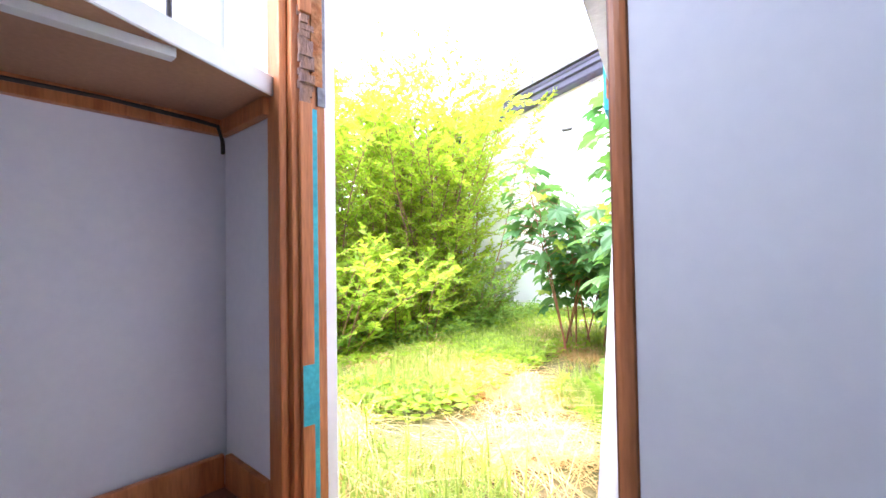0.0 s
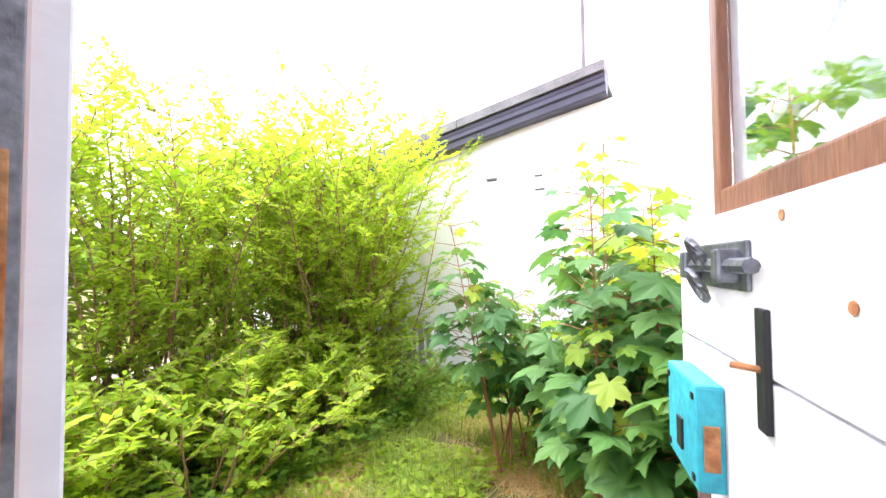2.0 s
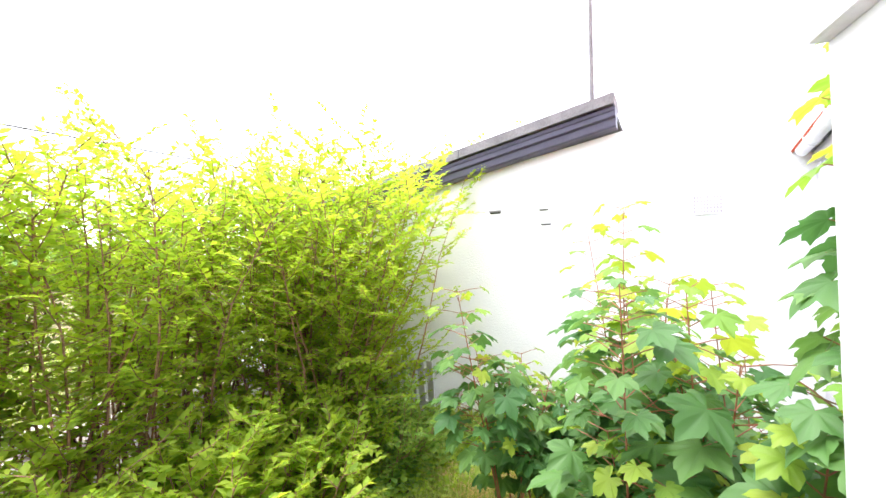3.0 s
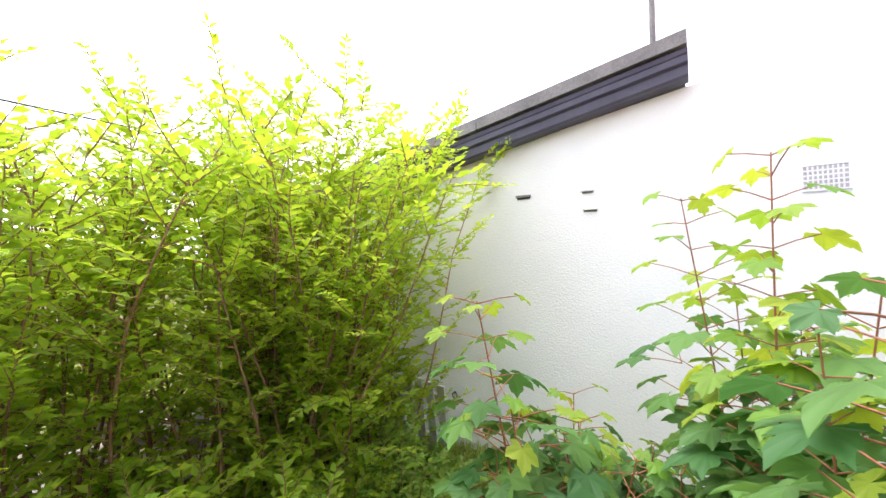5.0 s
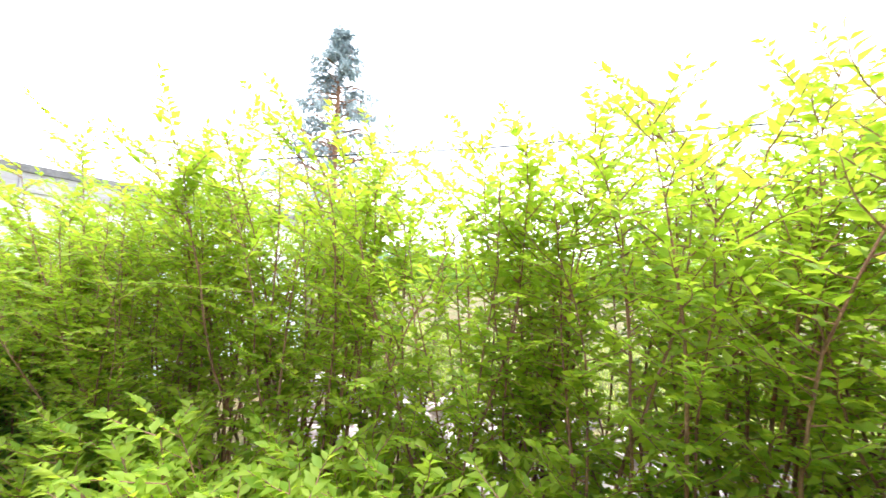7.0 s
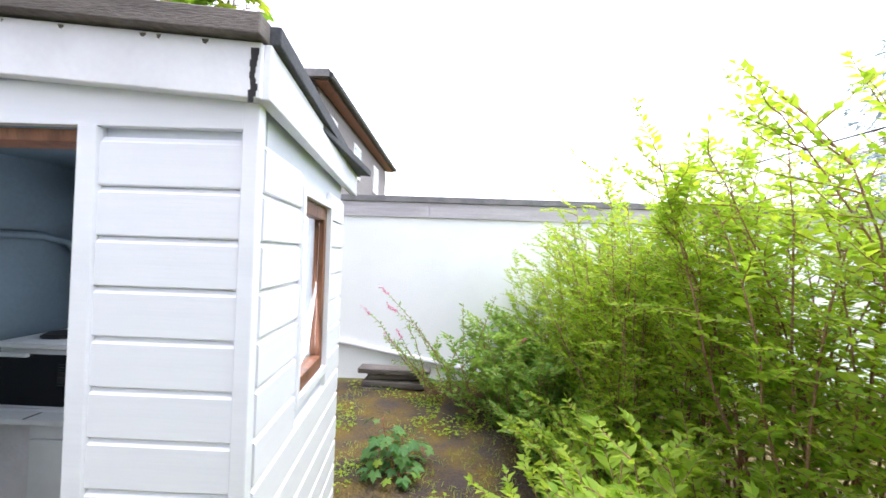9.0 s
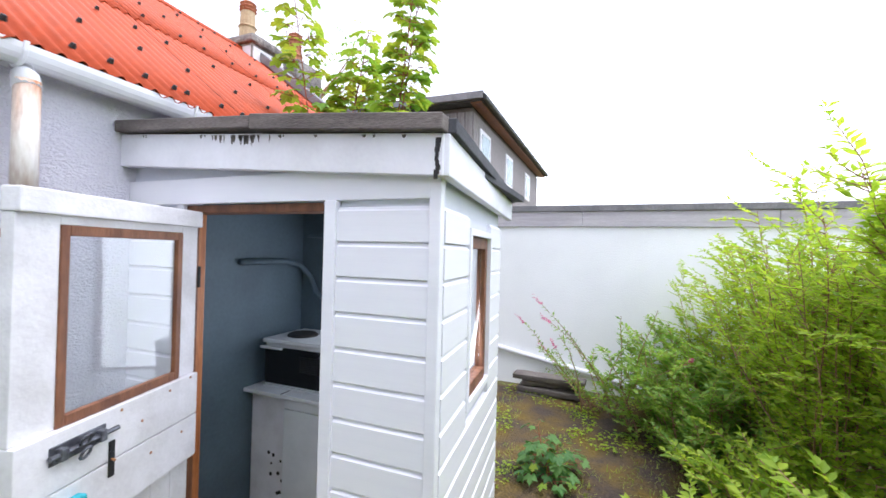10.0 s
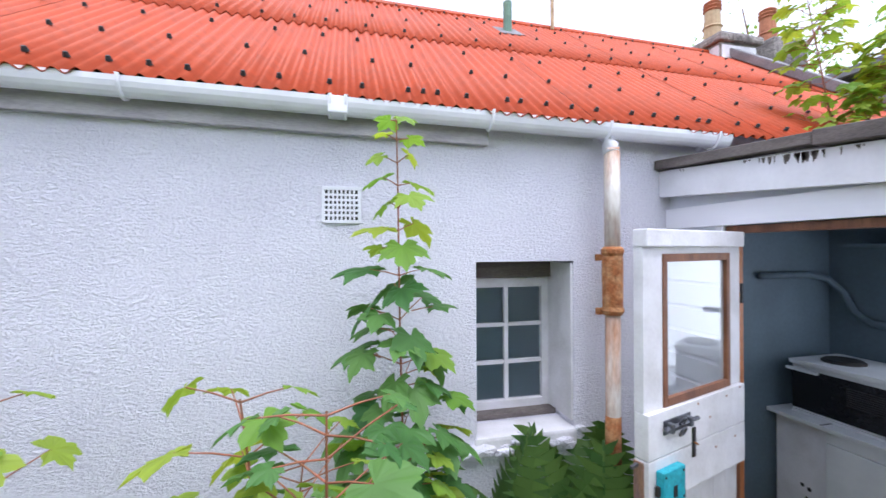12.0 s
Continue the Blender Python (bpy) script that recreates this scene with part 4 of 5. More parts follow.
def make_plank_stack():
    s = thing("plank_stack", "stack of rotting grey planks by the far wall", "planks", (-5.0, 0.95, -0.26))
    for k, (dx, dz, l, a) in enumerate(((0, 0.0, 0.95, 3), (0.03, 0.09, 0.9, -4), (-0.04, 0.18, 0.8, 5), (0.02, 0.27, 1.05, -2))):
        bm = box(-0.14, 0.14, -l / 2, l / 2, 0, 0.075, 0.012)
        for v in bm.verts:
            v.co += Vector((0.02 * noise.noise(v.co * 5), 0, 0.012 * noise.noise(v.co * 3 + Vector((k, 0, 0)))))
        p = part("plank", bm, OLDWOOD, s)
        p.matrix_local = pose(dx, 0, dz, 0, 0, a)


make_plank_stack()


def make_chimney():
    c = thing("chimney", "lichen-grey stone chimney with two clay pots", "chimney", (-3.1, -3.2, 0))
    part("stack", box(-0.3, 0.3, -0.36, 0.36, 3.3, 4.70, 0.02), STONE, c)
    part("painted_face", box(0.301, 0.308, -0.34, 0.34, 4.0, 4.66), DOORPAINT, c, "patchy whitewashed face")
    part("painted_side", box(-0.28, 0.28, 0.361, 0.368, 4.0, 4.66), DOORPAINT, c, "patchy whitewashed face")
    part("cope", box(-0.36, 0.36, -0.42, 0.42, 4.70, 4.80, 0.03), STONE, c)
    part("haunch", box(-0.25, 0.25, -0.32, 0.32, 4.80, 4.88, 0.04), STONE, c)
    for x, y, mt in ((0.05, 0.0, BUFF), (-0.9, 0.03, TERRACOTTA)):
        pot = part("pot", tube([(x, y, 4.86), (x, y, 4.88), (x, y, 5.06), (x, y, 5.08), (x, y, 5.10), (x, y, 5.30)], [0.125, 0.12, 0.11, 0.13, 0.11, 0.10], 14), mt, c, "clay chimney pot")
        part("cowl", tube([(x, y, 5.30), (x, y, 5.32), (x, y, 5.34), (x, y, 5.37), (x, y, 5.39), (x, y, 5.42), (x, y, 5.45)], [0.095, 0.12, 0.095, 0.12, 0.095, 0.115, 0.075], 14), TERRACOTTA, pot, "ribbed red cowl")
    part("rear_flue", box(-1.2, -0.6, -0.3, 0.36, 3.3, 4.88, 0.03), STONE, c, "bare stone stack behind")


make_chimney()


def make_neighbour():
    h = thing("neighbour_house", "grey timber-clad upper storey of the next house", "house")
    x0, x1, y0, y1, z0, z1 = -12.8, -5.75, -4.5, -0.62, 2.55, 4.55
    part("wall", box(x0, x1, y0, y1, z0, z1), OLDWOOD, h)
    shared = None
    for k in range(26):
        bm = box(0, 0.13, 0, 0.022, 0, z1 - z0 - 0.1, 0.003)
        if shared is None:
            ob = part("cladding_board", bm, CLADDING, h)
            shared = ob.data
        else:
            bm.free()
            ob = new("cladding_board", shared)
            ob.parent = h
        ob.matrix_local = pose(x1 + 0.022, y0 + 0.15 * k, z0 + 0.02, 0, 0, 90)
    for k in range(46):
        ob = new("cladding_board", shared)
        ob.parent = h
        ob.matrix_local = pose(x0 + 0.153 * k, y1, z0 + 0.02)
    bm = bar((x1 + 0.28, y0 - 0.3, z1 + 0.10), (x1 + 0.28, y1 + 0.28, z1 + 0.10), 0.1, 0.12)
    part("verge_board", bm, COPING, h)
    roof = part("roof", box(x0 - 0.3, x1 + 0.25, y0 - 0.3, y1 + 0.24, z1 + 0.02, z1 + 0.14, 0.01), FELT, h)
    part("soffit", box(x0 - 0.25, x1 + 0.22, y1 + 0.03, y1 + 0.23, z1 - 0.005, z1 + 0.018), BROWNWOOD, roof)
    part("eaves_gutter", tube([(x1 + 0.30, y1 + 0.29, z1 + 0.07), (x0 - 0.3, y1 + 0.29, z1 + 0.07)], 0.055, 8), BLACK, roof)
    for xc in (-6.5, -8.6, -11.0):
        win = part("window", box(xc - 0.36, xc + 0.36, y1 + 0.023, y1 + 0.05, z1 - 1.05, z1 - 0.28, 0.004), TRIM, h)
        part("pane", box(xc - 0.28, xc + 0.28, y1 + 0.051, y1 + 0.056, z1 - 0.97, z1 - 0.36), FROST, win)


make_neighbour()
vp = thing("roof_vent_pipe", "short green vent pipe with a lead collar", "vent pipe")
vy = -2.45
part("pipe", tube([(0.35, vy, roof_z(vy) - 0.02), (0.35, vy, roof_z(vy) + 0.32)], 0.045, 10), mat("green_copper", (0.16, 0.27, 0.20), 0.7, second=(0.10, 0.17, 0.13)), vp)
part("collar", bar((0.35, vy + 0.14, roof_z(vy + 0.14) + 0.02), (0.35, vy - 0.12, roof_z(vy - 0.12) + 0.02), 0.26, 0.012), COPING, vp)
vp2 = thing("ridge_vent_pipe", "thin hooked vent pipe at the ridge", "vent pipe")
part("pipe", tube([(-0.45, -2.98, roof_z(-2.98)), (-0.45, -2.98, 5.05), (-0.42, -2.98, 5.13), (-0.37, -2.98, 5.13)], 0.022, 8), BUFF, vp2)


# ---- plants ----
rng = np.random.default_rng(7)


def unit(a):
    return a / np.maximum(np.linalg.norm(a, axis=-1, keepdims=True), 1e-9)


def leaf_cloud(name, pos, way, size, material, parent, width=0.5, fold=0.18, droop=0.15):
    """Many pointed leaves, each of four triangles folded along the midrib, in one mesh."""
    pos, way = np.asarray(pos), unit(np.asarray(way))
    n = len(pos)
    up = unit(rng.normal(0, 0.35, (n, 3)) + np.array([0, 0, 1.0]))
    side = unit(np.cross(way, up))
    up = np.cross(side, way)
    size = np.broadcast_to(size, (n,))[:, None]
    w = size * width / 2
    base = pos
    mid = pos + way * size * 0.48 - up * size * 0.02
    left = pos + way * size * 0.42 + side * w + up * size * fold * 0.5
    right = pos + way * size * 0.42 - side * w + up * size * fold * 0.5
    tip = pos + way * size - up * size * droop
    v = np.stack([base, left, mid, right, tip], 1).reshape(-1, 3)
    k = (np.arange(n) * 5)[:, None]
    f = np.concatenate([k + np.array([[0, 2, 1]]), k + np.array([[0, 3, 2]]), k + np.array([[1, 2, 4]]), k + np.array([[2, 3, 4]])])
    return tagged(quadmesh(name, v, f, material, parent), kind="stuff")


def twigs(name, lines, material, parent, sides=4):
    """Many thin tapered stems in one mesh. lines: (points, radius at the foot, radius at the tip)."""
    vs, fs, n = [], [], 0
    ang = np.arange(sides) * 2 * np.pi / sides
    for pts, r0, r1 in lines:
        pts = np.asarray(pts, dtype=float)
        m = len(pts)
        d = unit(np.gradient(pts, axis=0))
        a = unit(np.cross(d, np.array([0.31, 0.87, 0.38])))
        b = np.cross(d, a)
        r = np.linspace(r0, r1, m)[:, None, None]
        ring = pts[:, None] + r * (np.cos(ang)[None, :, None] * a[:, None] + np.sin(ang)[None, :, None] * b[:, None])
        vs.append(ring.reshape(-1, 3))
        k = n + np.arange(m * sides).reshape(m, sides)
        fs.append(np.stack([k[:-1], np.roll(k[:-1], -1, 1), np.roll(k[1:], -1, 1), k[1:]], -1).reshape(-1, 4))
        n += m * sides
    return quadmesh(name, np.concatenate(vs), np.concatenate(fs), material, parent, smooth=True)


def shoot(start, way, length, bend, steps=7, stray=0.09):
    """A bending shoot that turns upwards on its way."""
    p, d = np.array(start, float), unit(np.array(way, float))
    pts = [p]
    for k in range(steps):
        d = unit(d + np.array([0, 0, bend / steps]) + rng.normal(0, stray, 3))
        p = p + d * length / steps
        pts.append(p)
    return np.array(pts)


def along(pts, s):
    k = s * (len(pts) - 1)
    i = min(int(k), len(pts) - 2)
    return pts[i] + (pts[i + 1] - pts[i]) * (k - i), unit(pts[i + 1] - pts[i])


def make_shrub(name, label, at, height, spread, stems, side_shoots, leaf=0.075, bare=0.35, material=None, category="shrub", lean=0.35, pair_step=0.035, twig_len=0.42, group=""):
    """A many-stemmed shrub: upright stems, side shoots, and leaves in pairs along them."""
    s = thing(name, label, category, at, group=group)
    lines, pos, way, size = [], [], [], []
    trunks = []
    for k in range(stems):
        a = rng.uniform(0, 2 * np.pi)
        r = spread * 0.45 * math.sqrt(rng.uniform(0, 1))
        foot = np.array([r * math.cos(a), r * math.sin(a), -0.05])
        out = np.array([math.cos(a), math.sin(a), 0]) * lean * rng.uniform(0.2, 1.0) + np.array([0, 0, 1])
        h = height * rng.uniform(0.82, 1.03)
        line = shoot(foot, out, h, rng.uniform(0.0, 0.35), 9)
        lines.append((line, 0.006 + 0.0026 * height * rng.uniform(0.5, 1.3), 0.003))
        trunks.append(line)
        for j in range(side_shoots):
            t = bare + (1 - bare) * (j + rng.uniform(0, 1)) / side_shoots
            p, d = along(line, min(t, 0.99))
            b = rng.uniform(0, 2 * np.pi)
            outward = unit(np.array([math.cos(b), math.sin(b), 0]) * 0.9 + unit(np.array([p[0], p[1], 0.0])) * 0.7)
            l = twig_len * rng.uniform(0.5, 1.25) * (1.05 - 0.35 * t)
            tw = shoot(p, outward + np.array([0, 0, rng.uniform(0.1, 0.7)]), l, rng.uniform(-0.1, 0.7), 5)
            lines.append((tw, 0.0045, 0.0015))
            for q in np.arange(0.12, 1.0, pair_step / l):
                c, e = along(tw, q)
                sd = unit(np.cross(e, np.array([0, 0, 1.0])) + rng.normal(0, 0.2, 3))
                for sign in (1, -1):
                    pos.append(c)
                    way.append(e * 0.75 + sign * sd + rng.normal(0, 0.12, 3) + np.array([0, 0, 0.15]))
                    size.append(leaf * rng.uniform(0.6, 1.15) * (1.1 - 0.4 * q))
            pos.append(tw[-1])
            way.append(tw[-1] - tw[-2])
            size.append(leaf * 0.6)
        for q in np.arange(0.8, 1.0, 0.02):
            c, e = along(line, q)
            pos.append(c)
            b = rng.uniform(0, 2 * np.pi)
            way.append(e * 0.8 + np.array([math.cos(b), math.sin(b), 0.1]))
            size.append(leaf * rng.uniform(0.5, 0.9))
    tagged(twigs("branchwork", lines, BARK, s), kind="stuff")
    leaf_cloud("foliage", pos, way, np.array(size), material or HEDGE, s)
    return s


G0 = -0.30
# the tall shrub before the wing wall
turned(make_shrub("tall_shrub", "tall bushy shrub with bright green pointed leaves", (3.7, 3.55, G0), 3.4, 1.5, 38, 27, 0.1, 0.06, lean=0.15, twig_len=0.62, pair_step=0.046))
# the hedge row: three kinds of plant, set side by side
hl = "loose overgrown hedge shrub with bare lower stems"
h1 = make_shrub("hedge_shrub", hl, (2.2, 4.3, G0), 3.15, 1.25, 24, 20, 0.092, 0.3, pair_step=0.042, group="hedge row", category="hedge", twig_len=0.5, lean=0.14)
h2 = make_shrub("hedge_shrub", hl, (1.15, 4.15, G0), 2.9, 1.3, 25, 20, 0.092, 0.3, pair_step=0.042, group="hedge row", category="hedge", twig_len=0.5, lean=0.14)
h3 = make_shrub("hedge_shrub", hl, (0.15, 4.1, G0), 2.9, 1.3, 25, 20, 0.092, 0.3, pair_step=0.042, group="hedge row", category="hedge", twig_len=0.5, lean=0.14)
for src_, x, y, rz, sc in ((h1, -0.8, 4.2, 70, 0.95), (h2, -1.75, 4.15, 150, 1.07), (h3, -2.75, 4.05, 210, 1.05), (h1, -3.75, 4.0, 300, 0.75), (h2, -4.7, 4.2, 20, 0.8), (h3, -4.5, 3.25, 60, 0.74), (h2, -3.35, 3.45, 200, 0.85), (h1, -2.2, 3.6, 120, 0.8), (h1, 2.85, 3.75, 160, 1.0), (h3, 2.7, 5.2, 120, 1.1), (h1, 4.0, 5.2, 240, 1.15), (h2, 4.6, 6.2, 80, 1.2)):
    c = copy_thing(src_, pose(x, y, G0, 0, 0, rz))
    c.scale = (sc, sc, sc)
# low growth before the hedge
l1 = make_shrub("low_shrub", "low leafy shrub sprawling before the hedge", (2.05, 3.3, G0), 1.05, 0.75, 15, 9, 0.10, 0.12, group="low shrubs", lean=0.75, twig_len=0.36)
l2 = make_shrub("low_shrub", "low leafy shrub sprawling before the hedge", (1.2, 3.3, G0), 1.1, 0.75, 14, 9, 0.095, 0.15, group="low shrubs", lean=0.7, twig_len=0.36)
for src_, x, y, rz, sc in ((l1, -0.1, 3.25, 100, 1.05), (l2, 0.6, 3.2, 250, 0.95), (l1, 1.65, 3.05, 320, 0.8), (l2, -0.8, 3.2, 60, 1.1), (l2, 2.5, 3.2, 10, 0.8), (l1, -1.5, 3.2, 30, 1.0), (l2, 2.9, 3.3, 80, 0.7), (l2, 1.7, 3.65, 300, 1.0), (l1, 0.3, 3.6, 20, 1.0), (l2, -2.3, 3.2, 140, 0.9), (l1, 2.7, 3.6, 200, 1.15), (l2, -0.4, 3.65, 330, 1.0), (l1, 0.35, 2.85, 45, 0.95), (l2, 1.3, 2.85, 170, 0.95), (l1, 2.2, 2.9, 250, 0.9), (l2, -0.55, 2.85, 100, 1.0), (l2, -1.3, 2.95, 290, 0.9)):
    c = copy_thing(src_, pose(x, y, G0, 0, 0, rz))
    c.scale = (sc, sc, sc)
d1 = make_shrub("dark_shrub", "dark green shrub at the end of the hedge", (-3.5, 3.0, G0), 1.25, 1.1, 22, 13, 0.098, 0.06, HEDGE_DARK, group="dark shrubs", lean=0.8, twig_len=0.4)
for x, y, rz, sc in ((-4.2, 2.6, 120, 1.05), (-2.7, 3.1, 200, 0.8), (-4.7, 3.2, 260, 1.2), (3.15, 3.15, 40, 0.7)):
    c = copy_thing(d1, pose(x, y, G0, 0, 0, rz))
    c.scale = (sc, sc, sc)


def make_buddleia():
    """A thin arching shrub with small leaves and pink flower spikes."""
    s = thing("flowering_shrub", "thin arching shrub with pale leaves and pink flower spikes", "shrub", (-4.6, 1.75, G0))
    lines, pos, way, size, fp, fw = [], [], [], [], [], []
    for k in range(16):
        a = rng.uniform(-2.6, 0.4)
        line = shoot((rng.normal(0, 0.1), rng.normal(0, 0.15), 0), (0.5 * math.cos(a), 0.75 * math.sin(a) * 1.2, 1.0), rng.uniform(1.0, 1.95), -0.25, 9)
        lines.append((line, 0.010, 0.003))
        for q in np.arange(0.25, 1.0, 0.03):
            c, e = along(line, q)
            for sign in (1, -1):
                pos.append(c)
                way.append(e * 0.8 + sign * unit(np.cross(e, rng.normal(0, 1, 3))))
                size.append(rng.uniform(0.04, 0.09))
        if k % 3 == 0:
            for q in range(40):
                fp.append(line[-1] + rng.normal(0, 0.008, 3) + unit(line[-1] - line[-2]) * rng.uniform(0, 0.16))
                fw.append(rng.normal(0, 1, 3))
    tagged(twigs("branchwork", lines, BARK, s), kind="stuff")
    leaf_cloud("foliage", pos, way, np.array(size), HEDGE_DARK, s, width=0.3)
    leaf_cloud("flowers", fp, fw, 0.025, PINK, s, width=0.7)


make_buddleia()


# ---- sycamores: large lobed leaves on red stalks ----
def sycamore_leaf_mesh(name, material, seed):
    """A five-lobed leaf, 1 m across before scaling, cupped and drooping at the lobes."""
    r = random.Random(seed)
    outline = []
    lobes = ((-128, 0.42), (-62, 0.58), (0, 0.66), (62, 0.58), (128, 0.42))
    for k, (a, l) in enumerate(lobes):
        for da, f in ((-25, 0.72), (-16, 0.82), (-9, 0.84), (0, 1.0), (9, 0.84), (16, 0.82), (25, 0.72)):
            outline.append((a + da, l * f * r.uniform(0.94, 1.05)))
        if k < 4:
            outline.append((a + 31, 0.36))
    bm = bmesh.new()
    centre = bm.verts.new((0, 0, 0))
    ring, inner = [], []
    for a, l in outline:
        t = radians(a)
        x, y = l * math.sin(t), l * math.cos(t) + 0.05
        near = min(abs(a - b) for b, _ in lobes)
        z = -0.42 * l * l + 0.05 * math.sin(near / 12) + r.uniform(-0.012, 0.012)
        ring.append(bm.verts.new((x, y, z)))
        inner.append(bm.verts.new((x * 0.5, y * 0.5, -0.06 * l + (-0.035 if near < 5 else 0.02))))
    bm.verts.ensure_lookup_table()
    for k in range(len(ring) - 1):
        bm.faces.new((inner[k], ring[k], ring[k + 1], inner[k + 1]))
        bm.faces.new((centre, inner[k], inner[k + 1]))
    me = bpy.data.meshes.new(name)
    bm.to_mesh(me)
    bm.free()
    me.polygons.foreach_set("use_smooth", [True] * len(me.polygons))
    me.materials.append(material)
    return me


LEAF_OLD = [sycamore_leaf_mesh("leaf", SYCA, k) for k in range(3)]
LEAF_NEW = [sycamore_leaf_mesh("leaf", SYCA_NEW, k + 5) for k in range(2)]


def make_sycamore(at, height, whorls, leaf, spread, young=0.25, lean=(0, 0), label="young sycamore with broad lobed leaves on red stalks", droop=0.3, stems=1, low=0.18, taper=0.75):
    s = thing("sycamore_sapling", label, "sapling", at, group="sycamore saplings")
    lines = []

    def put(c, b, reach, z, fresh):
        out = np.array([math.cos(b), math.sin(b), 0.0])
        end = c + out * reach + np.array([0, 0, reach * rng.uniform(0.1, 0.5)])
        lines.append((np.array([c, (c + end) / 2 + [0, 0, 0.03 * reach], end]), 0.003, 0.002))
        ob = new("leaf", random.choice(LEAF_NEW if fresh else LEAF_OLD))
        ob.parent = s
        pitch = -droop + rng.normal(0, 0.22)
        ob.matrix_local = Matrix.Translation(end) @ Matrix.Rotation(b - math.pi / 2, 4, "Z") @ Matrix.Rotation(pitch, 4, "X") @ Matrix.Rotation(rng.normal(0, 0.25), 4, "Y") @ Matrix.Diagonal((z, z, z, 1))

    for m in range(stems):
        a0 = rng.uniform(0, 2 * np.pi)
        off = np.array([math.cos(a0), math.sin(a0), 0]) * 0.25 * (stems > 1)
        line = shoot(off * 0.3, np.array([lean[0], lean[1], 1.0]) + off * min(1.2, 1.3 / height), height * (1 if m == 0 else rng.uniform(0.6, 0.9)), 0.1, 10, 0.007)
        lines.append((line, 0.008, 0.003))
        turn = rng.uniform(0, 3)
        for k in range(whorls):
            q = low + (1 - low) * k / max(whorls - 1, 1)
            c, e = along(line, min(q, 0.995))
            turn += 1.57 + rng.normal(0, 0.15)
            fresh = q > 1 - young
            for sign in (0, 1):
                b = turn + sign * math.pi + rng.normal(0, 0.2)
                reach = spread * rng.uniform(0.6, 1.1) * (1.15 - taper * q)
                z = leaf * rng.uniform(0.8, 1.2) * (0.55 if q > 0.93 else 0.8 if fresh else 1.0)
                put(c, b, reach, z, fresh)
                if q < 0.72:
                    side = c + np.array([math.cos(b), math.sin(b), 0.35]) * reach * 0.5
                    for db in (-0.9, 0.9):
                        if rng.uniform() < 0.7:
                            put(side, b + db + rng.normal(0, 0.2), reach * 0.6, z * 0.85, fresh or rng.uniform() < 0.12)
    twigs("stem", lines, REDSTEM, s, 5)
    return s


make_sycamore((1.79, -0.10, G0), 2.82, 26, 0.21, 0.34, young=0.2, label="tall thin sycamore sapling before the cottage wall", taper=1.0)
make_sycamore((1.98, 0.28, G0), 1.9, 16, 0.23, 0.40, young=0.2, stems=3, low=0.35)
make_sycamore((2.95, 0.15, G0), 1.45, 11, 0.23, 0.40, young=0.15, stems=3)
make_sycamore((3.0, 0.80, G0), 2.36, 24, 0.20, 0.28, young=0.4, low=0.15, taper=0.6)
make_sycamore((2.08, 0.66, G0 + 0.01), 1.9, 12, 0.17, 0.26, young=0.0, low=0.68, taper=0.3, label="near sycamore sapling with broad flat leaves")
make_sycamore((2.42, 0.50, G0), 1.62, 15, 0.23, 0.28, young=0.1, stems=3, low=0.45, taper=0.3)
make_sycamore((2.95, 0.55, G0), 1.8, 12, 0.21, 0.36, young=0.2, stems=2)
make_sycamore((3.15, 0.85, G0), 1.9, 13, 0.21, 0.45, young=0.12, stems=3)
make_sycamore((3.55, 0.75, G0), 2.3, 16, 0.20, 0.45, young=0.3, stems=4)
make_sycamore((2.80, 1.42, G0), 1.85, 13, 0.17, 0.40, young=0.1, stems=3, low=0.5, droop=0.35)
make_sycamore((2.80, 1.62, G0), 1.25, 9, 0.16, 0.36, young=0.15, stems=2, low=0.6, droop=0.3)
make_sycamore((3.05, 1.55, G0), 1.3, 9, 0.18, 0.36, young=0.1, stems=3, low=0.4, droop=0.4)
make_sycamore((3.35, 1.15, G0), 1.2, 8, 0.16, 0.4, young=0.0, stems=3, label="low dark sycamore growth against the white wall", droop=0.5)
make_sycamore((3.3, 0.2, G0), 1.9, 13, 0.21, 0.4, young=0.25, stems=2)
make_sycamore((3.1, 1.38, G0), 1.35, 10, 0.19, 0.36, young=0.0, stems=3, low=0.5, droop=0.5)
make_sycamore((2.35, 0.15, G0), 1.6, 13, 0.24, 0.42, young=0.15, stems=3, low=0.35)
make_sycamore((-2.6, 1.35, G0), 0.55, 6, 0.13, 0.3, young=0.0, stems=4, label="low bluish sycamore seedlings by the porch")
# saplings that have seeded in the valley behind the porch roof
make_sycamore((-1.45, -0.50, 2.40), 1.75, 23, 0.19, 0.28, young=1.0, stems=3, label="pale green sapling growing behind the porch roof", low=0.1)
make_sycamore((-1.45, 0.06, 2.38), 1.85, 24, 0.18, 0.24, young=1.0, stems=2, label="pale green sapling growing behind the porch roof", low=0.1)


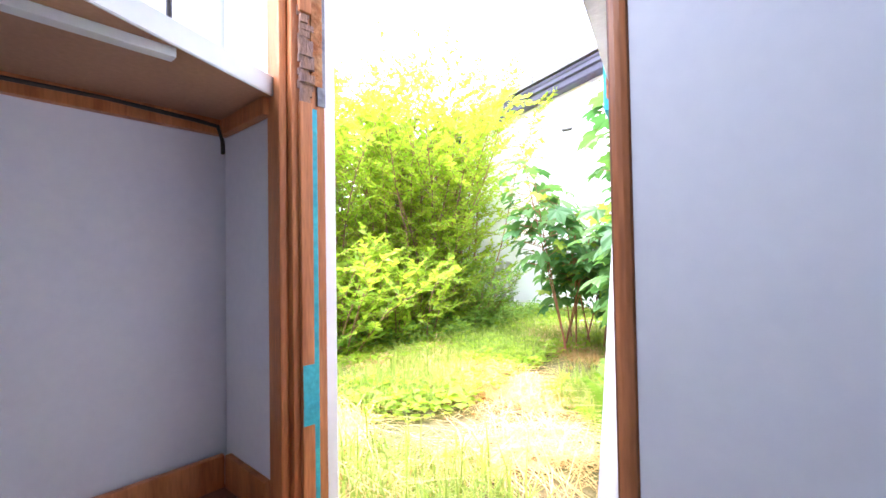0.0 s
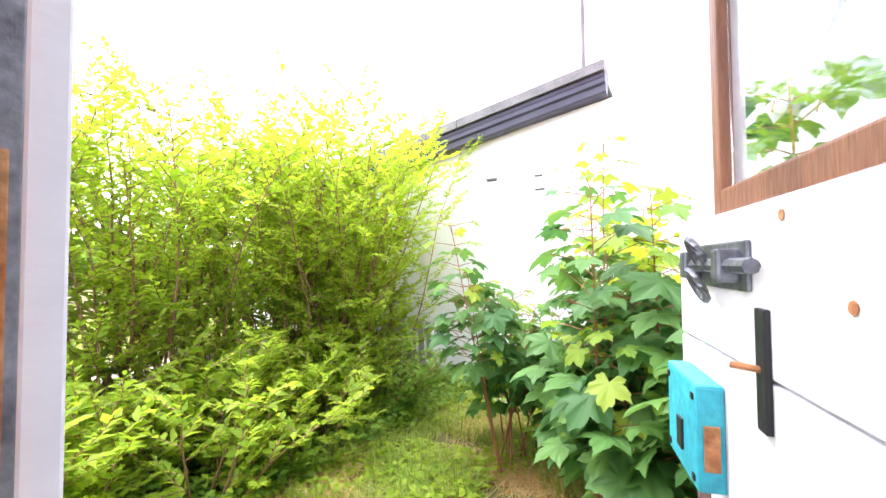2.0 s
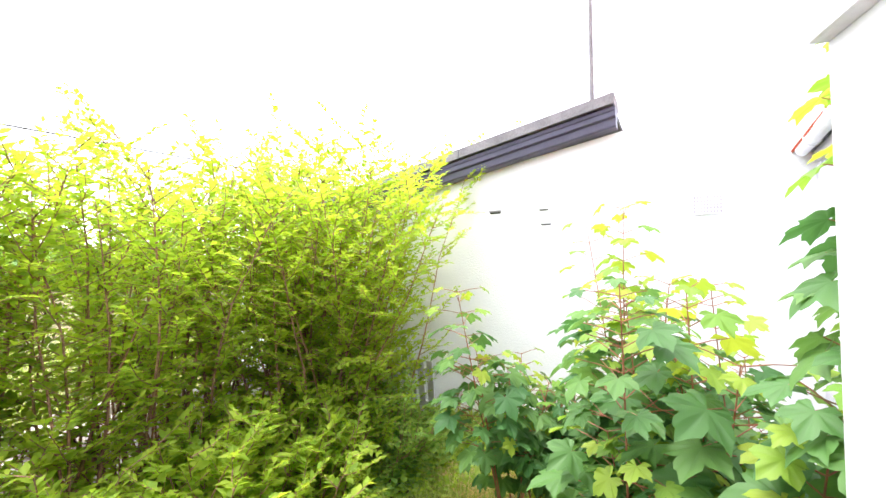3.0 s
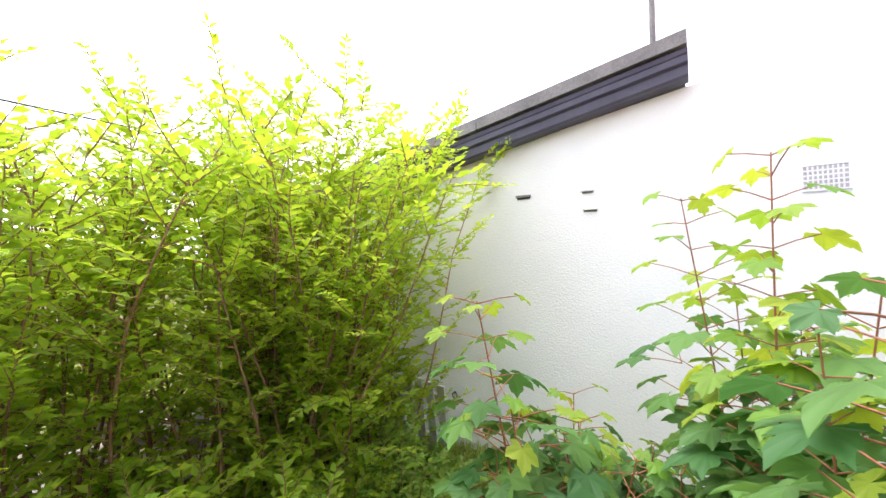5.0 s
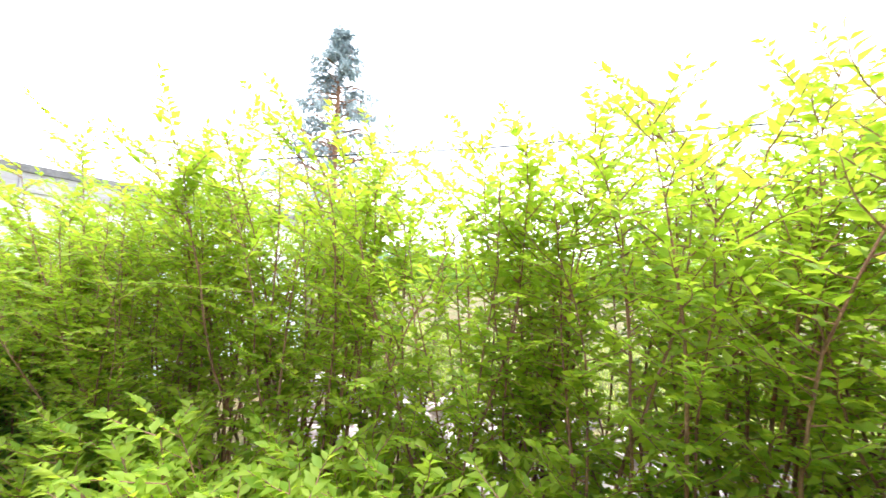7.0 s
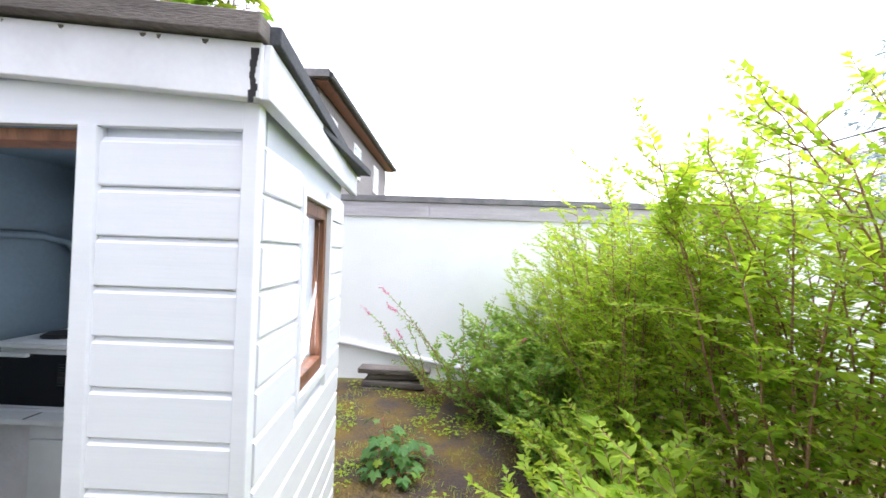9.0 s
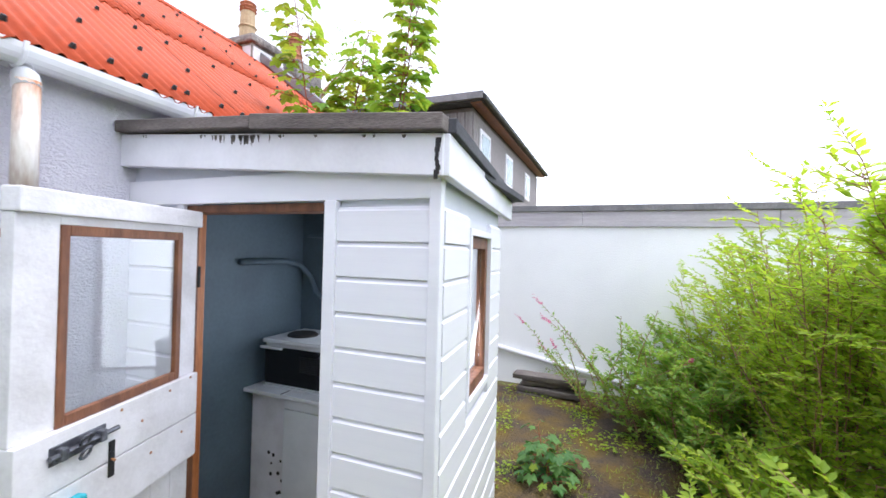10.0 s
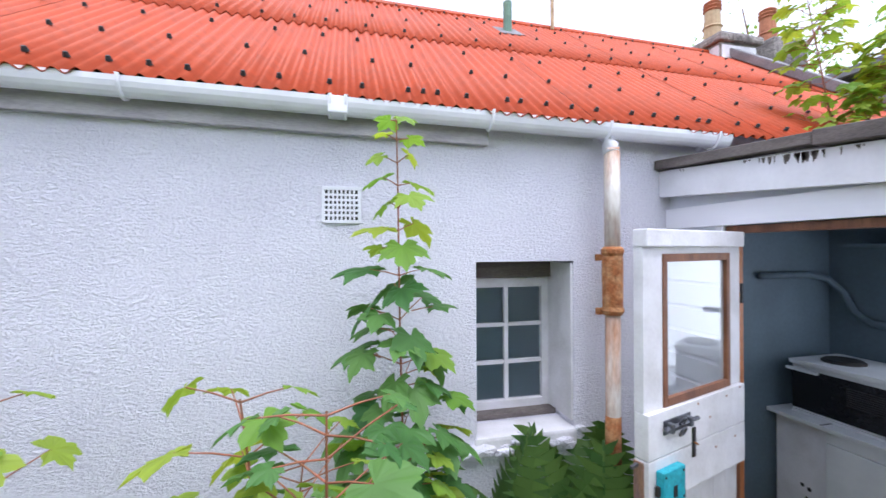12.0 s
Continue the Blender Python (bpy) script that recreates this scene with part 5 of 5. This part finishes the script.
# ---- ferns ----
def frond_mesh():
    bm = bmesh.new()
    n = 26
    spine = [(0, 0.7 * k / n, 0.30 * math.sin(1.9 * k / n)) for k in range(n + 1)]
    for k in range(2, n):
        l = 0.17 * math.sin(math.pi * (0.12 + 0.86 * k / n)) ** 0.8
        p = Vector(spine[k])
        for sign in (1, -1):
            a, w = sign, 0.012
            vs = [bm.verts.new(p + Vector((0, -w, 0))), bm.verts.new(p + Vector((a * l * 0.55, w * 0.6 - w, -0.01))), bm.verts.new(p + Vector((a * l, 0.03, -0.03))), bm.verts.new(p + Vector((a * l * 0.55, w * 2.0, -0.008))), bm.verts.new(p + Vector((0, w, 0)))]
            bm.faces.new(vs)
    for k in range(n):
        a, b = Vector(spine[k]), Vector(spine[k + 1])
        vs = [bm.verts.new(a + Vector((-0.003, 0, 0.002))), bm.verts.new(a + Vector((0.003, 0, 0.002))), bm.verts.new(b + Vector((0.003, 0, 0.002))), bm.verts.new(b + Vector((-0.003, 0, 0.002)))]
        bm.faces.new(vs)
    me = bpy.data.meshes.new("frond")
    bm.to_mesh(me)
    bm.free()
    me.materials.append(FERN)
    return me


FROND = frond_mesh()
# same frond, with the wall-foot shade put into its colour
FROND_SHADE = FROND.copy()
FROND_SHADE.materials[0] = FERN_SHADE


def make_fern(at, fronds, size, tilt_up=50, shared=None):
    f = thing("fern", "fern at the foot of the wall, shade put into its colour" if shared else "bright green fern with arching fronds", "fern", at, group="ferns")
    for k in range(fronds):
        ob = new("frond", shared or FROND)
        ob.parent = f
        sc = size * random.uniform(0.75, 1.1)
        ob.matrix_local = pose(0, 0, 0, random.uniform(tilt_up - 20, tilt_up + 20), 0, 360 * k / fronds + random.uniform(-15, 15)) @ Matrix.Diagonal((sc, sc, sc, 1))


make_fern((1.36, 0.22, G0 + 0.02), 8, 0.6, 40)
make_fern((1.12, 0.33, G0 + 0.02), 8, 0.62, 38)
make_fern((0.70, -0.32, G0), 8, 1.7, 66, FROND_SHADE)
make_fern((1.06, -0.33, G0), 7, 1.65, 66, FROND_SHADE)


# ---- the garden floor ----
def scatter(n, x0, x1, y0, y1):
    x, y = rng.uniform(x0, x1, n), rng.uniform(y0, y1, n)
    z = np.array([ground_height(a, b) for a, b in zip(x, y)])
    return np.stack([x, y, z], 1)


def blades(name, label, pos, length, lean, material, width=0.004):
    """Grass blades, each a bent strip of two quads."""
    n = len(pos)
    a = rng.uniform(0, 2 * np.pi, n)
    l = length * rng.uniform(0.5, 1.3, n)
    out = np.stack([np.cos(a), np.sin(a), np.zeros(n)], 1)
    side = np.stack([-np.sin(a), np.cos(a), np.zeros(n)], 1) * width
    ln = np.clip(rng.normal(lean, 0.25, n), 0.05, 1.5)[:, None]
    z = np.array([[0, 0, 1.0]])
    mid = pos + (out * ln * 0.35 + z * (1.1 - 0.6 * ln).clip(0.08)) * l[:, None] * 0.5
    tip = pos + (out * ln + z * (1.0 - 0.8 * ln).clip(0.04)) * l[:, None]
    v = np.stack([pos - side, pos + side, mid - side * 0.8, mid + side * 0.8, tip - side * 0.15, tip + side * 0.15], 1).reshape(-1, 3)
    k = (np.arange(n) * 6)[:, None]
    f = np.concatenate([k + np.array([[0, 1, 3, 2]]), k + np.array([[2, 3, 5, 4]])])
    return tagged(quadmesh(name, v, f, material), label, "grass", kind="stuff")


def patchy(pos, low, scale=1.1, seed=0.0):
    keep = np.array([noise.noise((p[0] * scale, p[1] * scale, seed)) for p in pos]) > low
    return pos[keep]


blades("grass", "long green grass in the overgrown garden", patchy(scatter(40000, 0.25, 5.2, -0.4, 3.2), 0.0, 1.3), 0.2, 0.6, GRASS)
blades("grass", "tall grass along the wing wall", scatter(5000, 4.5, 5.22, 0.3, 4.0), 0.16, 0.45, GRASS)
blades("dry_grass", "flattened straw-coloured dead grass", patchy(scatter(26000, 0.3, 4.0, 0.2, 2.6), 0.05, 1.5, 5.0), 0.28, 1.25, STRAW, 0.003)
blades("grass", "thin grass and weeds on the mossy paving", patchy(scatter(9000, -5.3, -1.4, 0.2, 3.1), 0.08, 1.6, 9.0), 0.09, 0.6, GRASS)
blades("grass", "meadow grass beyond the hedge", scatter(9000, -6, 6, 7.5, 14), 0.35, 0.6, GRASS, 0.01)


def ground_leaves(name, label, pos, size, material, rise=0.14):
    n = len(pos)
    a = rng.uniform(0, 2 * np.pi, n)
    way = np.stack([np.cos(a), np.sin(a), rng.uniform(-0.1, 0.6, n)], 1)
    ob = leaf_cloud(name, pos + np.stack([np.zeros(n), np.zeros(n), rng.uniform(0.0, rise, n)], 1), way, size * rng.uniform(0.6, 1.3, n), material, None, width=0.62)
    return tagged(ob, label, "ground cover", kind="stuff")


ground_leaves("ground_cover", "bright low weeds in the grass", patchy(scatter(14000, 0.7, 4.6, 0.9, 3.3), -0.05, 1.4, 2.0), 0.058, HEDGE, 0.10)
ground_leaves("ground_cover", "dark bramble and ivy leaves under the hedge", scatter(15000, -5.0, 4.6, 2.5, 3.9), 0.065, HEDGE_DARK, 0.22)
ground_leaves("ground_cover", "yellow-green weeds on the mossy paving", patchy(scatter(6500, -5.2, -1.2, 0.3, 2.7), 0.12, 1.5, 4.0), 0.045, HEDGE, 0.10)
ground_leaves("fallen_leaves", "withered brown leaves on the soil", patchy(scatter(2600, -3.5, 4.0, 0.4, 3.4), 0.1, 1.0, 8.0), 0.05, BROWNLEAF, 0.02)

def make_paving(x0, x1, y0, y1, nx, ny):
    px, py = np.meshgrid(np.linspace(x0, x1, nx), np.linspace(y0, y1, ny), indexing="ij")
    pz = np.array([[ground_height(a, b) + 0.03 + 0.012 * noise.noise((a * 6, b * 6, 1)) for a, b in zip(r, s)] for r, s in zip(px, py)])
    ids = np.arange(px.size).reshape(px.shape)
    f = np.stack([ids[:-1, :-1], ids[1:, :-1], ids[1:, 1:], ids[:-1, 1:]], -1).reshape(-1, 4)
    tagged(quadmesh("paving", np.stack([px, py, pz], -1), f, MOSS, smooth=True), "dark paving grown over with yellow moss", "pavement", kind="structure")


make_paving(-5.24, 0.08, 1.222, 2.6, 61, 25)
make_paving(-5.24, -1.42, -0.5, 1.22, 41, 25)


# ---- loose things in the garden ----
def make_slatted_panel():
    p = thing("slatted_panel", "white slatted panel leaning on the wing wall", "pallet")
    p.matrix_basis = Matrix.Translation((4.98, 3.55, G0)) @ Matrix.Rotation(radians(96), 4, "Z") @ Matrix.Rotation(radians(-20), 4, "X") @ Matrix.Rotation(radians(-6), 4, "Y")
    for k in range(6):
        part("slat", box(-0.42 + 0.125 * k, -0.335 + 0.125 * k, -0.02, 0.0, 0.0, 0.86 + 0.02 * (k % 3), 0.003), DOORPAINT, p)
    for z in (0.14, 0.66):
        part("rail", box(-0.42, 0.40, -0.06, -0.021, z, z + 0.07, 0.003), DOORPAINT, p)
    return turned(p)


make_slatted_panel()
pp = turned(thing("plastic_pipe", "white plastic pipe lying in the grass", "pipe"))
part("pipe", tube([(4.23, 2.02, -0.26), (4.27, 1.66, -0.245), (4.31, 1.32, -0.25)], 0.028, 10), ENAMEL, pp)
bk = thing("plant_tub", "black bucket of water with a white rim", "bucket", (2.46, 0.56, G0 + 0.01))
part("side", tube([(0, 0, 0.0), (0, 0, 0.16), (0, 0, 0.17)], [0.13, 0.17, 0.172], 24, caps=False), BLACK, bk)
part("rim", tube([(0.172 * math.cos(a), 0.172 * math.sin(a), 0.17) for a in np.linspace(0, 2 * math.pi, 25)], 0.010, 8), ENAMEL, bk, "pale rim")
part("soil", tube([(0, 0, 0.10), (0, 0, 0.105)], 0.148, 20), BLACK, bk, "dark wet contents")
br = thing("brick", "single red brick in the grass", "brick")
ob = part("block", box(-0.15, 0.15, -0.07, 0.07, -0.06, 0.06, 0.008), BRICKRED, br)
br.matrix_basis = pose(2.09, 0.67, G0 + 0.05, 0, 5, -35)

# rubble heap behind the hedge
heap = thing("rubble_heap", "pale stones and broken masonry behind the hedge", "rubble")
stone_meshes = []
for k in range(5):
    bm = bmesh.new()
    bmesh.ops.create_icosphere(bm, subdivisions=2, radius=0.5)
    for v in bm.verts:
        v.co *= 1 + 0.45 * noise.noise(v.co * 1.7 + Vector((k * 7, 0, 0)))
        v.co.x *= 1.3
        v.co.z *= 0.65
    me = bpy.data.meshes.new("stone")
    bm.to_mesh(me)
    bm.free()
    me.materials.append(PALESTONE)
    stone_meshes.append(me)
for k in range(240):
    x, y = random.uniform(-2.4, 4.2), random.uniform(4.75, 6.6)
    h = 0.5 * math.exp(-((y - 5.7) / 0.7) ** 2)
    s = random.uniform(0.10, 0.36)
    ob = new("stone", random.choice(stone_meshes))
    ob.parent = heap
    ob.matrix_local = pose(x, y, G0 + h * random.uniform(0.2, 1.0) + s * 0.15, random.uniform(-30, 30), random.uniform(-30, 30), random.uniform(0, 360)) @ Matrix.Diagonal((s, s, s, 1))


# ---- distance ----
def make_conifer():
    t = thing("conifer", "tall conifer standing far off, haze put into its colour", "tree", (-12.9, 19.2, -0.4))
    H = 14.9
    twigs("trunk", [(np.array([[0, 0, 0], [0.05, 0, H * 0.5], [0, 0, H]]), 0.28, 0.03)], BARK, t, 8)
    lines, pos, way, size = [], [], [], []
    for k in range(190):
        q = (k + 0.5) / 190
        z = 3 + (H - 3.2) * q
        r = (0.55 * (H - z) + 0.2) * rng.uniform(0.6, 1.15)
        a = rng.uniform(0, 2 * np.pi)
        out = np.array([math.cos(a), math.sin(a), 0])
        line = np.array([[0, 0, z], out * r * 0.5 + [0, 0, z + 0.12 * r], out * r + [0, 0, z - 0.10 * r]])
        lines.append((line, 0.04, 0.01))
        for s in np.linspace(0.25, 1, 20):
            c = line[0] + (line[2] - line[0]) * s
            for _ in range(2):
                pos.append(c + rng.normal(0, 0.08, 3))
                way.append(out * 0.7 + rng.normal(0, 0.6, 3) + [0, 0, -0.25])
                size.append(rng.uniform(0.22, 0.5))
    tagged(twigs("limb", lines, BARK, t), kind="stuff")
    leaf_cloud("crown", pos, way, np.array(size), CONIFER_HAZED, t, width=0.3)


make_conifer()


def make_tree(name, label, at, height, radius, n_limbs, per, leaf, material):
    t = thing(name, label, "tree", at)
    lines, pos, way, size = [], [], [], []
    lines.append((shoot((0, 0, 0), (0, 0, 1), height * 0.6, 0.1, 6), 0.04 * height / 2, 0.05))
    for k in range(n_limbs):
        a, q = rng.uniform(0, 2 * np.pi), rng.uniform(0.3, 0.6)
        line = shoot((0, 0, height * q), (math.cos(a), math.sin(a), rng.uniform(0.3, 1.6)), rng.uniform(0.6, 1.0) * radius * 1.2, 0.3, 5)
        lines.append((line, 0.05, 0.01))
        for _ in range(per):
            c, e = along(line, rng.uniform(0.3, 1.0))
            clump = c + rng.normal(0, radius * 0.16, 3)
            for _ in range(14):
                pos.append(clump + rng.normal(0, radius * 0.055, 3))
                way.append(rng.normal(0, 1, 3) + [0, 0, -0.1])
                size.append(leaf * rng.uniform(0.6, 1.2))
    twigs("trunk", lines, BARK, t, 6)
    leaf_cloud("crown", pos, way, np.array(size), material, t, width=0.55)
    return t


make_tree("garden_tree", "leafy tree rising behind the wing roof", (11.5, 6.5, -0.3), 6.0, 2.2, 26, 9, 0.16, HEDGE)
make_tree("garden_tree", "leafy tree beyond the hedge", (12.0, 13.5, -0.3), 6.8, 3.0, 26, 9, 0.2, HEDGE_DARK)
make_tree("bare_tree", "thin greyish tree behind the chimney", (-8.5, -7.0, 0), 10.2, 2.6, 30, 5, 0.14, HEDGE_DARK)

far = []
for k in range(14000):
    a = rng.uniform(-1.45, 1.45)
    d = rng.uniform(45, 60)
    far.append((d * math.sin(a), d * math.cos(a), -0.5 + abs(rng.normal(0, 1.3)) + 0.8 * (1 + math.sin(a * 9)) * rng.uniform(0, 1)))
far = np.array(far)
tagged(leaf_cloud("distant_woods", far, rng.normal(0, 1, far.shape), 1.6, HEDGE_DARK, None, width=0.7), "low line of distant green woods", "woods", kind="stuff")
wire = thing("overhead_wire", "thin black wire slung above the hedge", "cable")
part("wire", tube([(-8.0, 4.6, 3.05), (-4.0, 4.75, 2.82), (0.0, 4.9, 2.78), (3.0, 5.0, 2.85), (7.0, 5.2, 3.1)], 0.008, 5), BLACK, wire)
